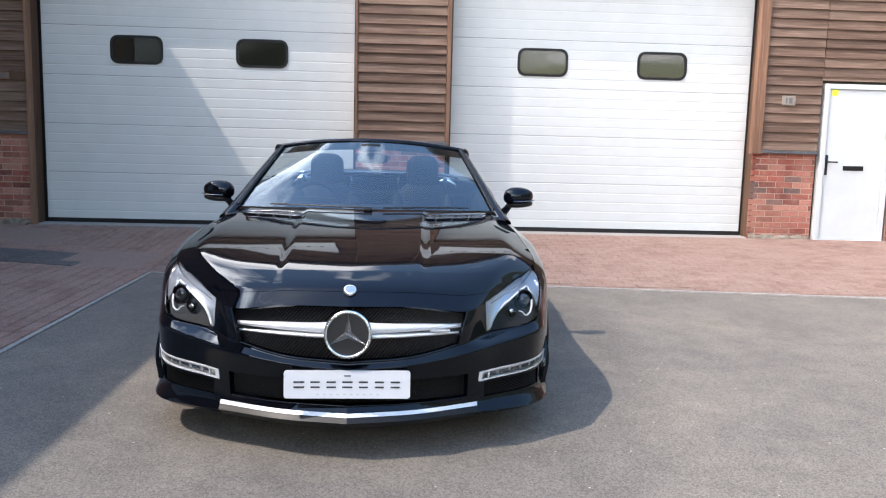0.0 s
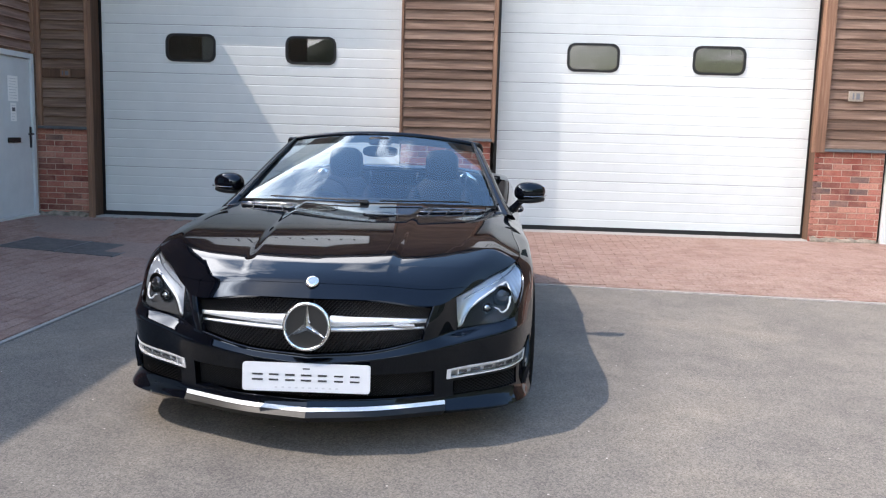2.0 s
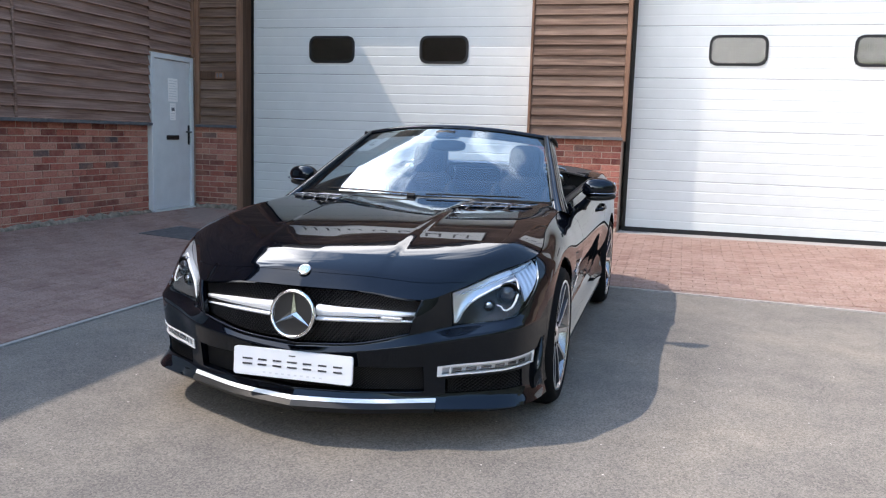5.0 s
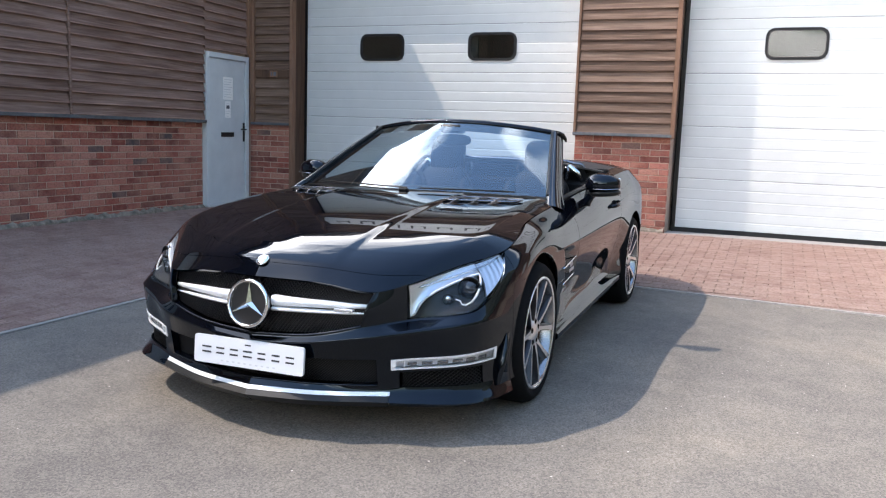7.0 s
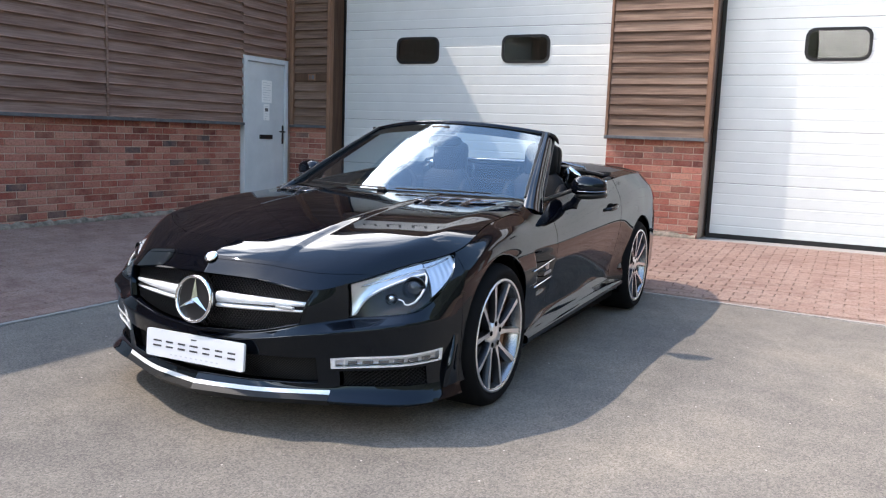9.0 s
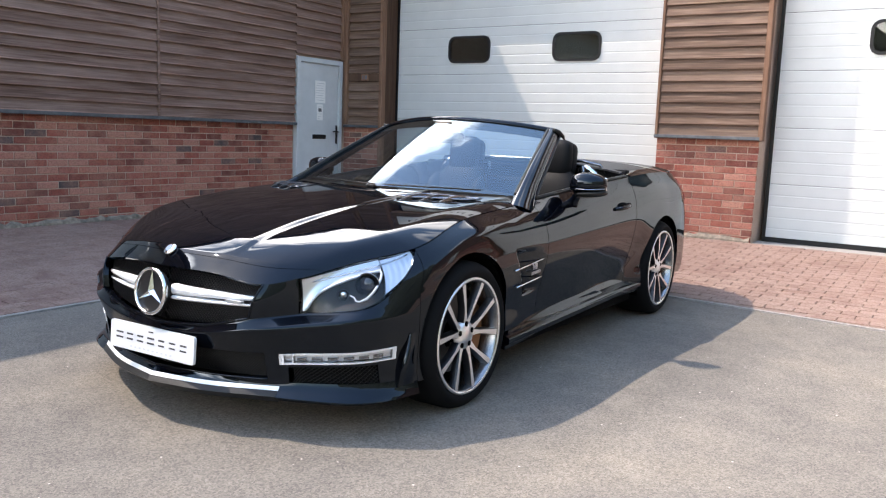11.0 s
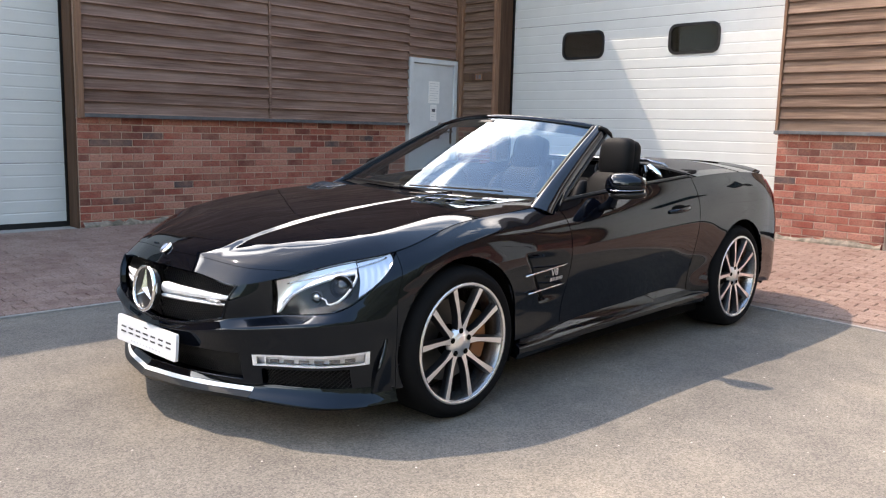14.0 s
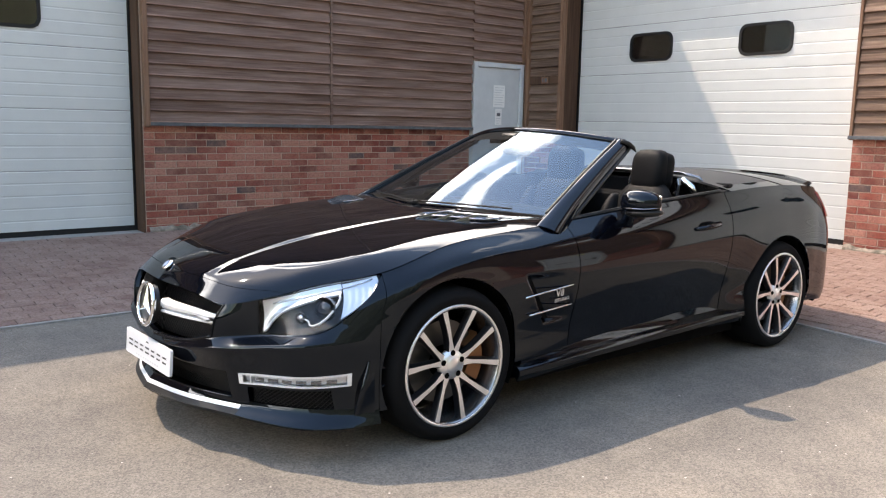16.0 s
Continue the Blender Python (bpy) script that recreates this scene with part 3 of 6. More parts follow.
def plaque(label, at, w, h, mat):
    root = thing("number_plaque", boxed(-w / 2, w / 2, -0.010, 0.012, -h / 2, h / 2, 0.003), mat, label, "plaque", "number plaques")
    for x0, x1 in ((-0.042, -0.024), (0.0, 0.042)):
        part("mark", boxed(x0, x1, -0.0145, -0.0105, -h * 0.3, h * 0.3), M["ink"], root, "dark plain bar")
    root.matrix_world = pose(*at)


plaque("small pale stone number plaque on the cladding", (5.05, 6.053, 1.93), 0.17, 0.12, M["plaque"])
plaque("small brown number plate on the timber rail", (-4.66, 6.058, 1.96), 0.13, 0.09, M["post"])

# sign boards above the garage doors, which show in the bonnet
def sign(x0, x1, n):
    root = thing("sign_board", boxed(x0, x1, 6.02, 6.06, 3.98, 4.78, 0.005), M["sign_white"], "white sign board with dark unreadable lettering above the garage door", "sign", "sign boards")
    for i in range(n):
        x = x0 + 0.35 + (x1 - x0 - 0.7) * i / (n - 1)
        part("letter_bar", merge(boxed(x - 0.13, x + 0.13, 6.012, 6.0195, 4.24, 4.28), boxed(x - 0.13, x - 0.09, 6.012, 6.0195, 4.28, 4.50), boxed(x + 0.09, x + 0.13, 6.012, 6.0195, 4.28, 4.50)), M["ink"], root, "dark plain bar")


sign(-4.2, -0.78, 7)
sign(0.9, 4.4, 7)

# hedge banks out of view that close the yard on the far sides
def hedge(x0, y0, x1, y1, height, seed):
    """A clipped, uneven bank of leaves along a line."""
    rng = random.Random(seed)
    bm, rows = bmesh.new(), []
    n = int(math.hypot(x1 - x0, y1 - y0) / 0.7)
    d = Vector((x1 - x0, y1 - y0, 0)).normalized()
    s = Vector((-d.y, d.x, 0))
    for i in range(n + 1):
        c = Vector((x0 + (x1 - x0) * i / n, y0 + (y1 - y0) * i / n, 0))
        h = height * (0.85 + 0.3 * noise.noise(Vector((i * 0.21, seed, 0))) + rng.uniform(-0.05, 0.05))
        rows.append([bm.verts.new(c + s * (o + rng.uniform(-0.25, 0.25)) + Vector((0, 0, h * f))) for o, f in ((-1.1, 0), (-1.3, 0.3), (-1.2, 0.6), (-0.8, 0.88), (0, 1.0), (0.8, 0.88), (1.2, 0.6), (1.3, 0.3), (1.1, 0))])
    for a, b in zip(rows, rows[1:]):
        for k in range(8):
            bm.faces.new((a[k], a[k + 1], b[k + 1], b[k]))
    bmesh.ops.recalc_face_normals(bm, faces=bm.faces)
    thing("hedge", bm, M["hedge"], "tall dark green hedge out of view, closing the yard", "hedge", kind="stuff")


hedge(-14, -24, 0, -24, 7.0, 3)
hedge(0, -25, 30, -25, 3.4, 4)
# added to block skylight, so the car's flank and shadow darken
hedge(17, -24, 17, 30, 11.0, 5)

# rough mortar fillet along the foot of the walls
def fillet(a, b, along, face, seed):
    rng = random.Random(seed)
    bm, rows = bmesh.new(), []
    n = int((b - a) / 0.06)
    for i in range(n + 1):
        t = a + (b - a) * i / n
        o, h = 0.035 + 0.03 * rng.random(), 0.035 + 0.035 * rng.random()
        prof = ((-0.02, h + 0.01), (o * 0.3, h), (o * 0.8, h * 0.55), (o, -0.02))
        rows.append([bm.verts.new((t, face - p, FLOOR + z) if along == 0 else (face + p, t, FLOOR + z)) for p, z in prof])
    for p, q in zip(rows, rows[1:]):
        for k in range(3):
            bm.faces.new((p[k], p[k + 1], q[k + 1], q[k]))
    bmesh.ops.recalc_face_normals(bm, faces=bm.faces)
    thing("trim", bm, M["fillet"], "rough mossy mortar fillet along the foot of the wall", "trim", kind="structure")


m = M["fillet"] = shader("mossy_mortar", (0.3, 0.27, 0.22), 0.95)
f = noise_of(m, 14, 6)
colour_of(m, ramp(m, f, [(0.32, (0.08, 0.075, 0.055)), (0.5, (0.20, 0.165, 0.13)), (0.7, (0.34, 0.28, 0.225))]))
bump(m, noise_of(m, 60, 4), 0.6, 0.006)
fillet(0.72, 5.09, 1, -5.11, 11)
fillet(-5.08, -4.42, 0, 6.11, 12)
fillet(-0.41, 0.69, 0, 6.11, 13)
fillet(4.67, 5.48, 0, 6.11, 14)

# inspection covers set in the paving
m = M["cover"] = shader("dark_cover", (0.06, 0.058, 0.06), 0.8)
colour_of(m, ramp(m, noise_of(m, 18, 5), [(0.3, (0.04, 0.038, 0.04)), (0.7, (0.10, 0.092, 0.09))]))
for i, (x0, x1) in enumerate(((-4.10, -3.53), (-3.51, -2.95))):
    cx = (x0 + x1) / 2
    cov = thing("inspection_cover", boxed(x0 - cx, x1 - cx, -0.37, 0.37, -0.01, 0.020, 0.003), M["cover"], "dark rectangular inspection cover flush in the paving", "manhole cover", "inspection covers")
    cov.matrix_world = pose(cx, 3.92, pave_z(cx, 3.92), 0, math.degrees(math.atan(FLOOR / 2.88)), 0)
    for a, b in ((x0 - cx - 0.012, x0 - cx + 0.001), (x1 - cx - 0.001, x1 - cx + 0.012)):
        part("frame_bar", boxed(a, b, -0.385, 0.385, -0.012, 0.0225), M["lead"], cov, "thin grey metal frame")

# ---- the car: x across, y from the front axle towards the tail, z up ----
m = M["paint"] = shader("black_metallic_paint", (0.002, 0.0025, 0.004), 0.03, 0.0, ior=1.42)
fl = noise_of(m, 900, 2)
colour_of(m, ramp(m, fl, [(0.45, (0.0008, 0.0011, 0.0022)), (0.75, (0.003, 0.0045, 0.009))]))
m.node_tree.nodes["Principled BSDF"].inputs["Specular Tint"].default_value = (0.72, 0.86, 1.0, 1)
M["chrome"] = shader("satin_chrome", (0.82, 0.83, 0.84), 0.16, 1.0)
M["lip"] = shader("satin_aluminium", (0.78, 0.79, 0.81), 0.42, 0.35)
M["alloy"] = shader("machined_alloy", (0.80, 0.80, 0.81), 0.3, 0.92)
M["alloy_dark"] = shader("grey_alloy", (0.045, 0.045, 0.05), 0.3, 0.85)
M["barrel"] = shader("polished_barrel", (0.30, 0.30, 0.31), 0.25, 0.95)
m = M["tyre"] = shader("tyre_rubber", (0.006, 0.006, 0.0065), 0.85, ior=1.2)
bump(m, noise_of(m, 60, 3), 0.2, 0.002)
M["mesh_black"] = shader("black_mesh", (0.012, 0.012, 0.013), 0.32, ior=1.45)
M["mesh_matt"] = shader("matt_black_mesh", (0.006, 0.006, 0.0065), 0.55, ior=1.3)
# near-black colour carries the shade inside openings; also used on matt black liners
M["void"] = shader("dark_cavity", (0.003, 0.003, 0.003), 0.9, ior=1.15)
m = M["leather"] = shader("black_leather", (0.005, 0.005, 0.0055), 0.55, ior=1.22)
bump(m, noise_of(m, 220, 3), 0.25, 0.002)
m = M["fabric"] = shader("black_roof_cover", (0.02, 0.021, 0.023), 0.42)
bump(m, noise_of(m, 300, 2), 0.2, 0.001)
M["carpet"] = shader("dark_carpet", (0.015, 0.015, 0.016), 0.95)
M["silver"] = shader("silver_plastic", (0.62, 0.63, 0.65), 0.28, 0.7)
M["reflector"] = shader("lamp_reflector", (0.66, 0.68, 0.72), 0.28, 0.9)
M["lamp_grey"] = shader("lamp_bezel", (0.020, 0.022, 0.026), 0.6, ior=1.3)
M["lens"] = shader("projector_glass", (0.01, 0.012, 0.016), 0.02, 0.0, 1.0)
M["white_lens"] = shader("white_lens", (0.85, 0.87, 0.90), 0.3)
M["red_lens"] = shader("red_lens", (0.30, 0.012, 0.012), 0.12, 0.0, 1.0)
M["caliper"] = shader("bronze_caliper", (0.26, 0.105, 0.04), 0.45, 0.3)
M["fin"] = shader("dark_satin_metal", (0.22, 0.23, 0.25), 0.2, 0.9)
M["disc"] = shader("brake_disc", (0.10, 0.098, 0.095), 0.4, 0.9)
M["plate_white"] = shader("white_plate", (0.64, 0.65, 0.67), 0.3)
M["plate_ink"] = shader("plate_ink", (0.03, 0.03, 0.035), 0.5)
M["badge_blue"] = shader("badge_enamel", (0.25, 0.33, 0.48), 0.2, 0.3)
M["mirror_glass"] = shader("mirror_glass", (0.8, 0.82, 0.84), 0.02, 1.0)

car = tagged(new("sports_car"), "glossy black open-top sports car parked with its roof down", "car")
CAR_X = -0.037

# Design curves of the body from the nose (0) round the side to the tail (16), one for each height from the sill up to the shoulder.
sill_edge = [(0, -1.043, 0.172), (0.28, -0.985, 0.172), (0.5, -0.893, 0.172), (0.625, -0.835, 0.17), (0.845, -0.67, 0.16), (0.93, -0.44, 0.155), (0.9, 0, 0.17), (0.89, 0.4, 0.17), (0.868, 0.7, 0.175),
             (0.855, 1.3, 0.19), (0.866, 1.97, 0.205), (0.9, 2.25, 0.21), (0.89, 2.585, 0.21), (0.88, 2.95, 0.2), (0.83, 3.22, 0.18), (0.5, 3.36, 0.17), (0, 3.4, 0.17)]
skirt_line = [(0, -1.015, 0.206), (0.28, -0.957, 0.206), (0.5, -0.864, 0.207), (0.615, -0.807, 0.208), (0.825, -0.65, 0.205), (0.915, -0.44, 0.2), (0.93, 0, 0.27), (0.908, 0.4, 0.275), (0.876, 0.7, 0.275),
              (0.86, 1.3, 0.29), (0.872, 1.97, 0.305), (0.94, 2.25, 0.31), (0.93, 2.585, 0.31), (0.915, 2.95, 0.29), (0.86, 3.22, 0.26), (0.52, 3.4, 0.25), (0, 3.45, 0.25)]
lower_flank = [(0, -0.972, 0.275), (0.28, -0.936, 0.275), (0.5, -0.87, 0.278), (0.612, -0.806, 0.283), (0.815, -0.664, 0.293), (0.91, -0.44, 0.3), (0.925, 0, 0.38), (0.906, 0.4, 0.38), (0.884, 0.7, 0.385),
               (0.872, 1.3, 0.39), (0.88, 1.97, 0.4), (0.918, 2.25, 0.41), (0.94, 2.585, 0.44), (0.925, 2.95, 0.42), (0.87, 3.22, 0.38), (0.53, 3.44, 0.38), (0, 3.5, 0.38)]
mid_flank = [(0, -0.99, 0.34), (0.28, -0.955, 0.343), (0.5, -0.886, 0.35), (0.62, -0.812, 0.36), (0.825, -0.672, 0.375), (0.915, -0.44, 0.395), (0.94, 0, 0.52), (0.93, 0.4, 0.52), (0.918, 0.7, 0.52),
             (0.91, 1.3, 0.53), (0.914, 1.97, 0.55), (0.94, 2.25, 0.57), (0.947, 2.585, 0.6), (0.93, 2.95, 0.58), (0.87, 3.22, 0.52), (0.53, 3.47, 0.52), (0, 3.54, 0.52)]
lamp_foot = [(0, -0.99, 0.405), (0.28, -0.962, 0.428), (0.468, -0.912, 0.476), (0.592, -0.774, 0.492), (0.815, -0.655, 0.520), (0.91, -0.43, 0.57), (0.934, 0, 0.66), (0.940, 0.4, 0.68), (0.938, 0.7, 0.68),
             (0.938, 1.3, 0.69), (0.938, 1.97, 0.71), (0.94, 2.25, 0.73), (0.94, 2.585, 0.75), (0.925, 2.95, 0.73), (0.86, 3.22, 0.7), (0.52, 3.46, 0.68), (0, 3.52, 0.68)]
upper_flank = [(0, -0.99, 0.535), (0.28, -0.957, 0.54), (0.488, -0.898, 0.556), (0.588, -0.772, 0.566), (0.775, -0.622, 0.612), (0.9, -0.40, 0.66), (0.918, 0, 0.765), (0.912, 0.4, 0.782), (0.908, 0.7, 0.79),
               (0.914, 1.3, 0.82), (0.921, 1.97, 0.86), (0.924, 2.25, 0.88), (0.92, 2.585, 0.89), (0.905, 2.95, 0.87), (0.83, 3.2, 0.83), (0.53, 3.43, 0.83), (0, 3.5, 0.83)]
shoulder = [(0, -0.962, 0.643), (0.28, -0.932, 0.638), (0.508, -0.864, 0.614), (0.582, -0.770, 0.634), (0.716, -0.58, 0.692), (0.843, -0.385, 0.738), (0.832, 0, 0.828), (0.818, 0.4, 0.860), (0.820, 0.7, 0.880),
            (0.845, 1.3, 0.932), (0.862, 1.97, 0.98), (0.86, 2.25, 0.995), (0.85, 2.585, 1), (0.82, 2.95, 0.985), (0.76, 3.18, 0.965), (0.5, 3.38, 0.967), (0, 3.45, 0.978)]
# raised edge of the bumper, ahead of the lamps and the grille; it fades into the wing
bumper_edge = [(0, -1.008, 0.385), (0.28, -0.978, 0.408), (0.5, -0.925, 0.442), (0.63, -0.836, 0.462), (0.832, -0.682, 0.490), (0.916, -0.438, 0.49)]


def through_four(a, b, c, d, u, sharp_b=0.0, sharp_c=0.0):
    """A smooth curve from b to c with tangents weighted by the chords; sharp (0 to 1) breaks it at an end."""
    ha, hb, hc = (np.maximum(np.linalg.norm(q, axis=-1, keepdims=True), 1e-6) for q in (b - a, c - b, d - c))
    mb = ((b - a) / ha * hb + (c - b) / hb * ha) / (ha + hb) * hb
    mc = ((c - b) / hb * hc + (d - c) / hc * hb) / (hb + hc) * hb
    mb, mc = mb + (c - b - mb) * sharp_b, mc + (c - b - mc) * sharp_c
    return b * (2 * u ** 3 - 3 * u ** 2 + 1) + mb * (u ** 3 - 2 * u ** 2 + u) + c * (3 * u ** 2 - 2 * u ** 3) + mc * (u ** 3 - u ** 2)


between = through_four(*(np.array(level) for level in (lower_flank, mid_flank, lamp_foot, upper_flank)), 0.5)
between[:len(bumper_edge)] = bumper_edge
NET = np.array([sill_edge, skirt_line, lower_flank, mid_flank, between, lamp_foot, upper_flank, shoulder])


def spline(P, t):
    """Catmull-Rom through the rows of P at the parameters t (0 to len - 1)."""
    t = np.asarray(t, float)
    n = len(P)
    i = np.clip(np.floor(t).astype(int), 0, n - 2)
    u = (t - i).reshape(t.shape + (1,) * (P.ndim - 1))
    a, b, c, d = P[np.clip(i - 1, 0, n - 1)], P[i], P[i + 1], P[np.clip(i + 2, 0, n - 1)]
    a = np.where((i == 0).reshape(u.shape), 2 * b - c, a)
    d = np.where((i == n - 2).reshape(u.shape), 2 * c - b, d)
    return through_four(a, b, c, d, u)


def skin(s, k):
    """Points of the body's side at s along it and k up it; both arrays of one shape. The bumper's edge lies at k = 3.5."""
    s, k = np.asarray(s, float), np.asarray(k, float)
    flat_s, flat_k = s.ravel(), k.ravel()
    level = np.interp(flat_k, [0, 3, 4, 6], [0, 3, 5, 7])
    along = np.stack([spline(row, flat_s) for row in NET])          # level, point, xyz
    n = len(NET)
    i = np.clip(np.floor(level).astype(int), 0, n - 2)
    u = (level - i)[:, None]
    idx = np.arange(len(flat_s))
    b, c = along[i, idx], along[i + 1, idx]
    a = np.where((i == 0)[:, None], 2 * b - c, along[np.clip(i - 1, 0, n - 1), idx])
    d = np.where((i == n - 2)[:, None], 2 * c - b, along[np.clip(i + 2, 0, n - 1), idx])
    front = np.clip((5.6 - flat_s) / 1.2, 0, 1)[:, None]          # creases along the bumper's edge and under the lamps
    out = through_four(a, b, c, d, u, front * ((i == 4) | (i == 5))[:, None], front * ((i == 3) | (i == 4))[:, None])
    return out.reshape(s.shape + (3,))


def steps(breaks, size):
    """Even steps between the breaks, none longer than size."""
    out = [breaks[0]]
    for a, b in zip(breaks, breaks[1:]):
        n = max(1, math.ceil((b - a) / size))
        out += [a + (b - a) * (i + 1) / n for i in range(n)]
    return np.array(out)


AXLE_F, AXLE_R = -0.048, 2.53
ARCHES = ((AXLE_F, 0.335, 0.366), (AXLE_R, 0.336, 0.368))


def sheet(P, keep=None, arches=False, rim=0.012, mirror=1, deep=None):
    """A grid of points as a bmesh with its edges turned in; keep(i, j) drops faces, arches cuts the wheel openings."""
    ns, nk = P.shape[:2]
    dead = np.zeros((ns - 1, nk - 1), bool)
    if keep is not None:
        for i in range(ns - 1):
            for j in range(nk - 1):
                dead[i, j] = not keep(i, j)
    Q = P.copy()
    if arches:
        for cy, cz, r in ARCHES:
            dy, dz = P[..., 1] - cy, P[..., 2] - cz
            dist = np.hypot(dy, dz)
            inside = dist < r
            four = inside[:-1, :-1] & inside[1:, :-1] & inside[:-1, 1:] & inside[1:, 1:]
            dead |= four
            f = np.where(inside, r / np.maximum(dist, 1e-6), 1.0)
            Q[..., 1] = np.where(inside, cy + dy * f, Q[..., 1])
            Q[..., 2] = np.where(inside, cz + dz * f, Q[..., 2])
    bm = bmesh.new()
    vs = {}

    def vert(i, j):
        if (i, j) not in vs:
            x, y, z = Q[i, j]
            vs[i, j] = bm.verts.new((mirror * x, y, z))
        return vs[i, j]

    for i in range(ns - 1):
        for j in range(nk - 1):
            if not dead[i, j]:
                q = [vert(i, j), vert(i + 1, j), vert(i + 1, j + 1), vert(i, j + 1)]
                if mirror < 0:
                    q.reverse()
                try:
                    bm.faces.new(q)
                except ValueError:
                    pass
    bm.normal_update()
    if rim:
        border = [e for e in bm.edges if e.is_boundary]
        normal = {v: v.normal.copy() for e in border for v in e.verts}
        got = bmesh.ops.extrude_edge_only(bm, edges=border)
        fresh = [g for g in got["geom"] if isinstance(g, bmesh.types.BMVert)]
        old = {}
        for v in fresh:
            for e in v.link_edges:
                w = e.other_vert(v)
                if w in normal:
                    old[v] = normal[w]
        for v in fresh:
            if v in old:
                v.co -= old[v] * rim
        for e in border:
            e.smooth = False
    return bm


def side_patch(s_breaks, k_breaks, ds=0.06, dk=0.12, **kw):
    S, K = np.meshgrid(steps(s_breaks, ds), steps(k_breaks, dk), indexing="ij")
    return sheet(skin(S, K), **kw)


def in_holes(s_vals, k_vals, holes):
    sm, km = (s_vals[1:] + s_vals[:-1]) / 2, (k_vals[1:] + k_vals[:-1]) / 2
    return lambda i, j: not any(a < sm[i] < b and c < km[j] < d for a, b, c, d in holes)


def panel(name, s_breaks, k_breaks, holes=(), label="", mat=None, ds=0.06, dk=0.12, arches=False, parent=None, rim=0.012, shape=None):
    """The same panel on both sides of the car, each a part."""
    obs = []
    sv, kv = steps(s_breaks, ds), steps(k_breaks, dk)
    S, K = np.meshgrid(sv, kv, indexing="ij")
    P = skin(S, K)
    if shape:
        P = shape(P)
    for side in (1, -1):
        bm = sheet(P, in_holes(sv, kv, holes) if holes else None, arches, rim, side)
        obs.append(part(name, bm, mat or M["paint"], parent or car, label, smooth=True))
    return obs


G = 0.006


def wing_vent(P):
    """The slanted air outlet pressed into the front wing, deepest at its leading edge."""
    y, z = P[..., 1], P[..., 2]
    lead = 0.35 + (0.66 - z) * 0.62
    into = np.clip((y - lead) / 0.022, 0, 1)
    fade = np.clip(1 - (y - lead) / (0.69 - lead), 0, 1)
    tall = np.clip((z - 0.425) / 0.02, 0, 1) * np.clip((0.675 - z) / 0.03, 0, 1)
    Q = P.copy()
    Q[..., 0] -= 0.044 * into * into * (3 - 2 * into) * fade ** 1.3 * tall
    return Q


# lower edge of the headlamp's bright band: up the inner edge and back over the projector
def guide_low(s):
    return np.interp(s, [3.03, 3.10, 3.18, 3.30, 3.5, 3.8, 4.1, 4.32], [0.05, 0.12, 0.34, 0.51, 0.62, 0.69, 0.72, 0.70])


# lower edge of the headlamp along the body, in levels
def lamp_low(s):
    t = np.clip((s - 3.85) / 1.2, 0, 1)
    return 4.04 + 1.93 * t ** 2.5


# front bumper: one mesh from side to side
sv = steps([0, 0.55, 1.93, 2.04, 2.46, 2.72, 4.3, 4.63, 5.04], 0.05)
kv = steps([1.0, 1.22, 1.42, 2.08, 2.25, 2.80, 2.9, 3.42, 3.5, 3.58, 4.0, 4.04], 0.1)
S, K = np.meshgrid(sv, kv, indexing="ij")
P = skin(S, K)
holes = [(-1, 2.04, 1.42, 2.9), (2.72, 4.3, 1.22, 2.08), (2.46, 4.63, 2.25, 2.80)]
bumper = merge(*[sheet(P, in_holes(sv, kv, holes), True, 0.03, side) for side in (1, -1)])
# strip beside the grille and the part under the lamp
sv2 = steps([1.93, 2.1, 2.97], 0.05)
kv2 = steps([4.04, 6.0], 0.1)
S, K = np.meshgrid(sv2, kv2, indexing="ij")
strips = [sheet(skin(S, K), None, False, 0.02, side) for side in (1, -1)]
sv3 = steps([2.97, 5.04], 0.05)
T = np.linspace(0, 1, 12)
S, T2 = np.meshgrid(sv3, T, indexing="ij")
low = np.maximum(lamp_low(S) - 0.03, 4.04)
under = [sheet(skin(S, 4.04 + (low - 4.04) * T2 + 1e-4 * T2), None, True, 0.0, side) for side in (1, -1)]
part("front_bumper", merge(bumper, *strips, *under), M["paint"], car, "glossy black front bumper", smooth=True)

# lip: bright in the middle, black at the corners
lip = merge(*[side_patch([0.0, 2.42], [0.60, 1.0], mirror=side, rim=0.05) for side in (1, -1)])
part("splitter", lip, M["lip"], car, "bright silver lower lip", smooth=True)
part("air_dam", merge(*[side_patch([0, 2.42], [0.0, 0.59], mirror=side, rim=0.05) for side in (1, -1)]), M["black_plastic"], car, "matt black underside lip", smooth=True)
for side in (1, -1):
    S, K = np.meshgrid(steps([2.43, 5.04], 0.06), steps([0.0, 1.0, 1.25], 0.12), indexing="ij")
    P = skin(S, K)
    out = np.clip((S - 2.43) / 1.2, 0, 1) * np.clip(1.25 - K, 0, 1) * np.clip((5.0 - S) / 0.5, 0, 1)
    P[..., 1] -= 0.008 * out
    P[..., 0] += 0.006 * out
    part("corner_splitter", sheet(P, None, True, 0.03, side), M["paint"], car, "glossy black corner splitter", smooth=True)

panel("fender", [5.04 + G, 8 - G], [1.0, 6.0 - 0.02], label="glossy black front wing", arches=True, ds=0.02, dk=0.05, shape=wing_vent)
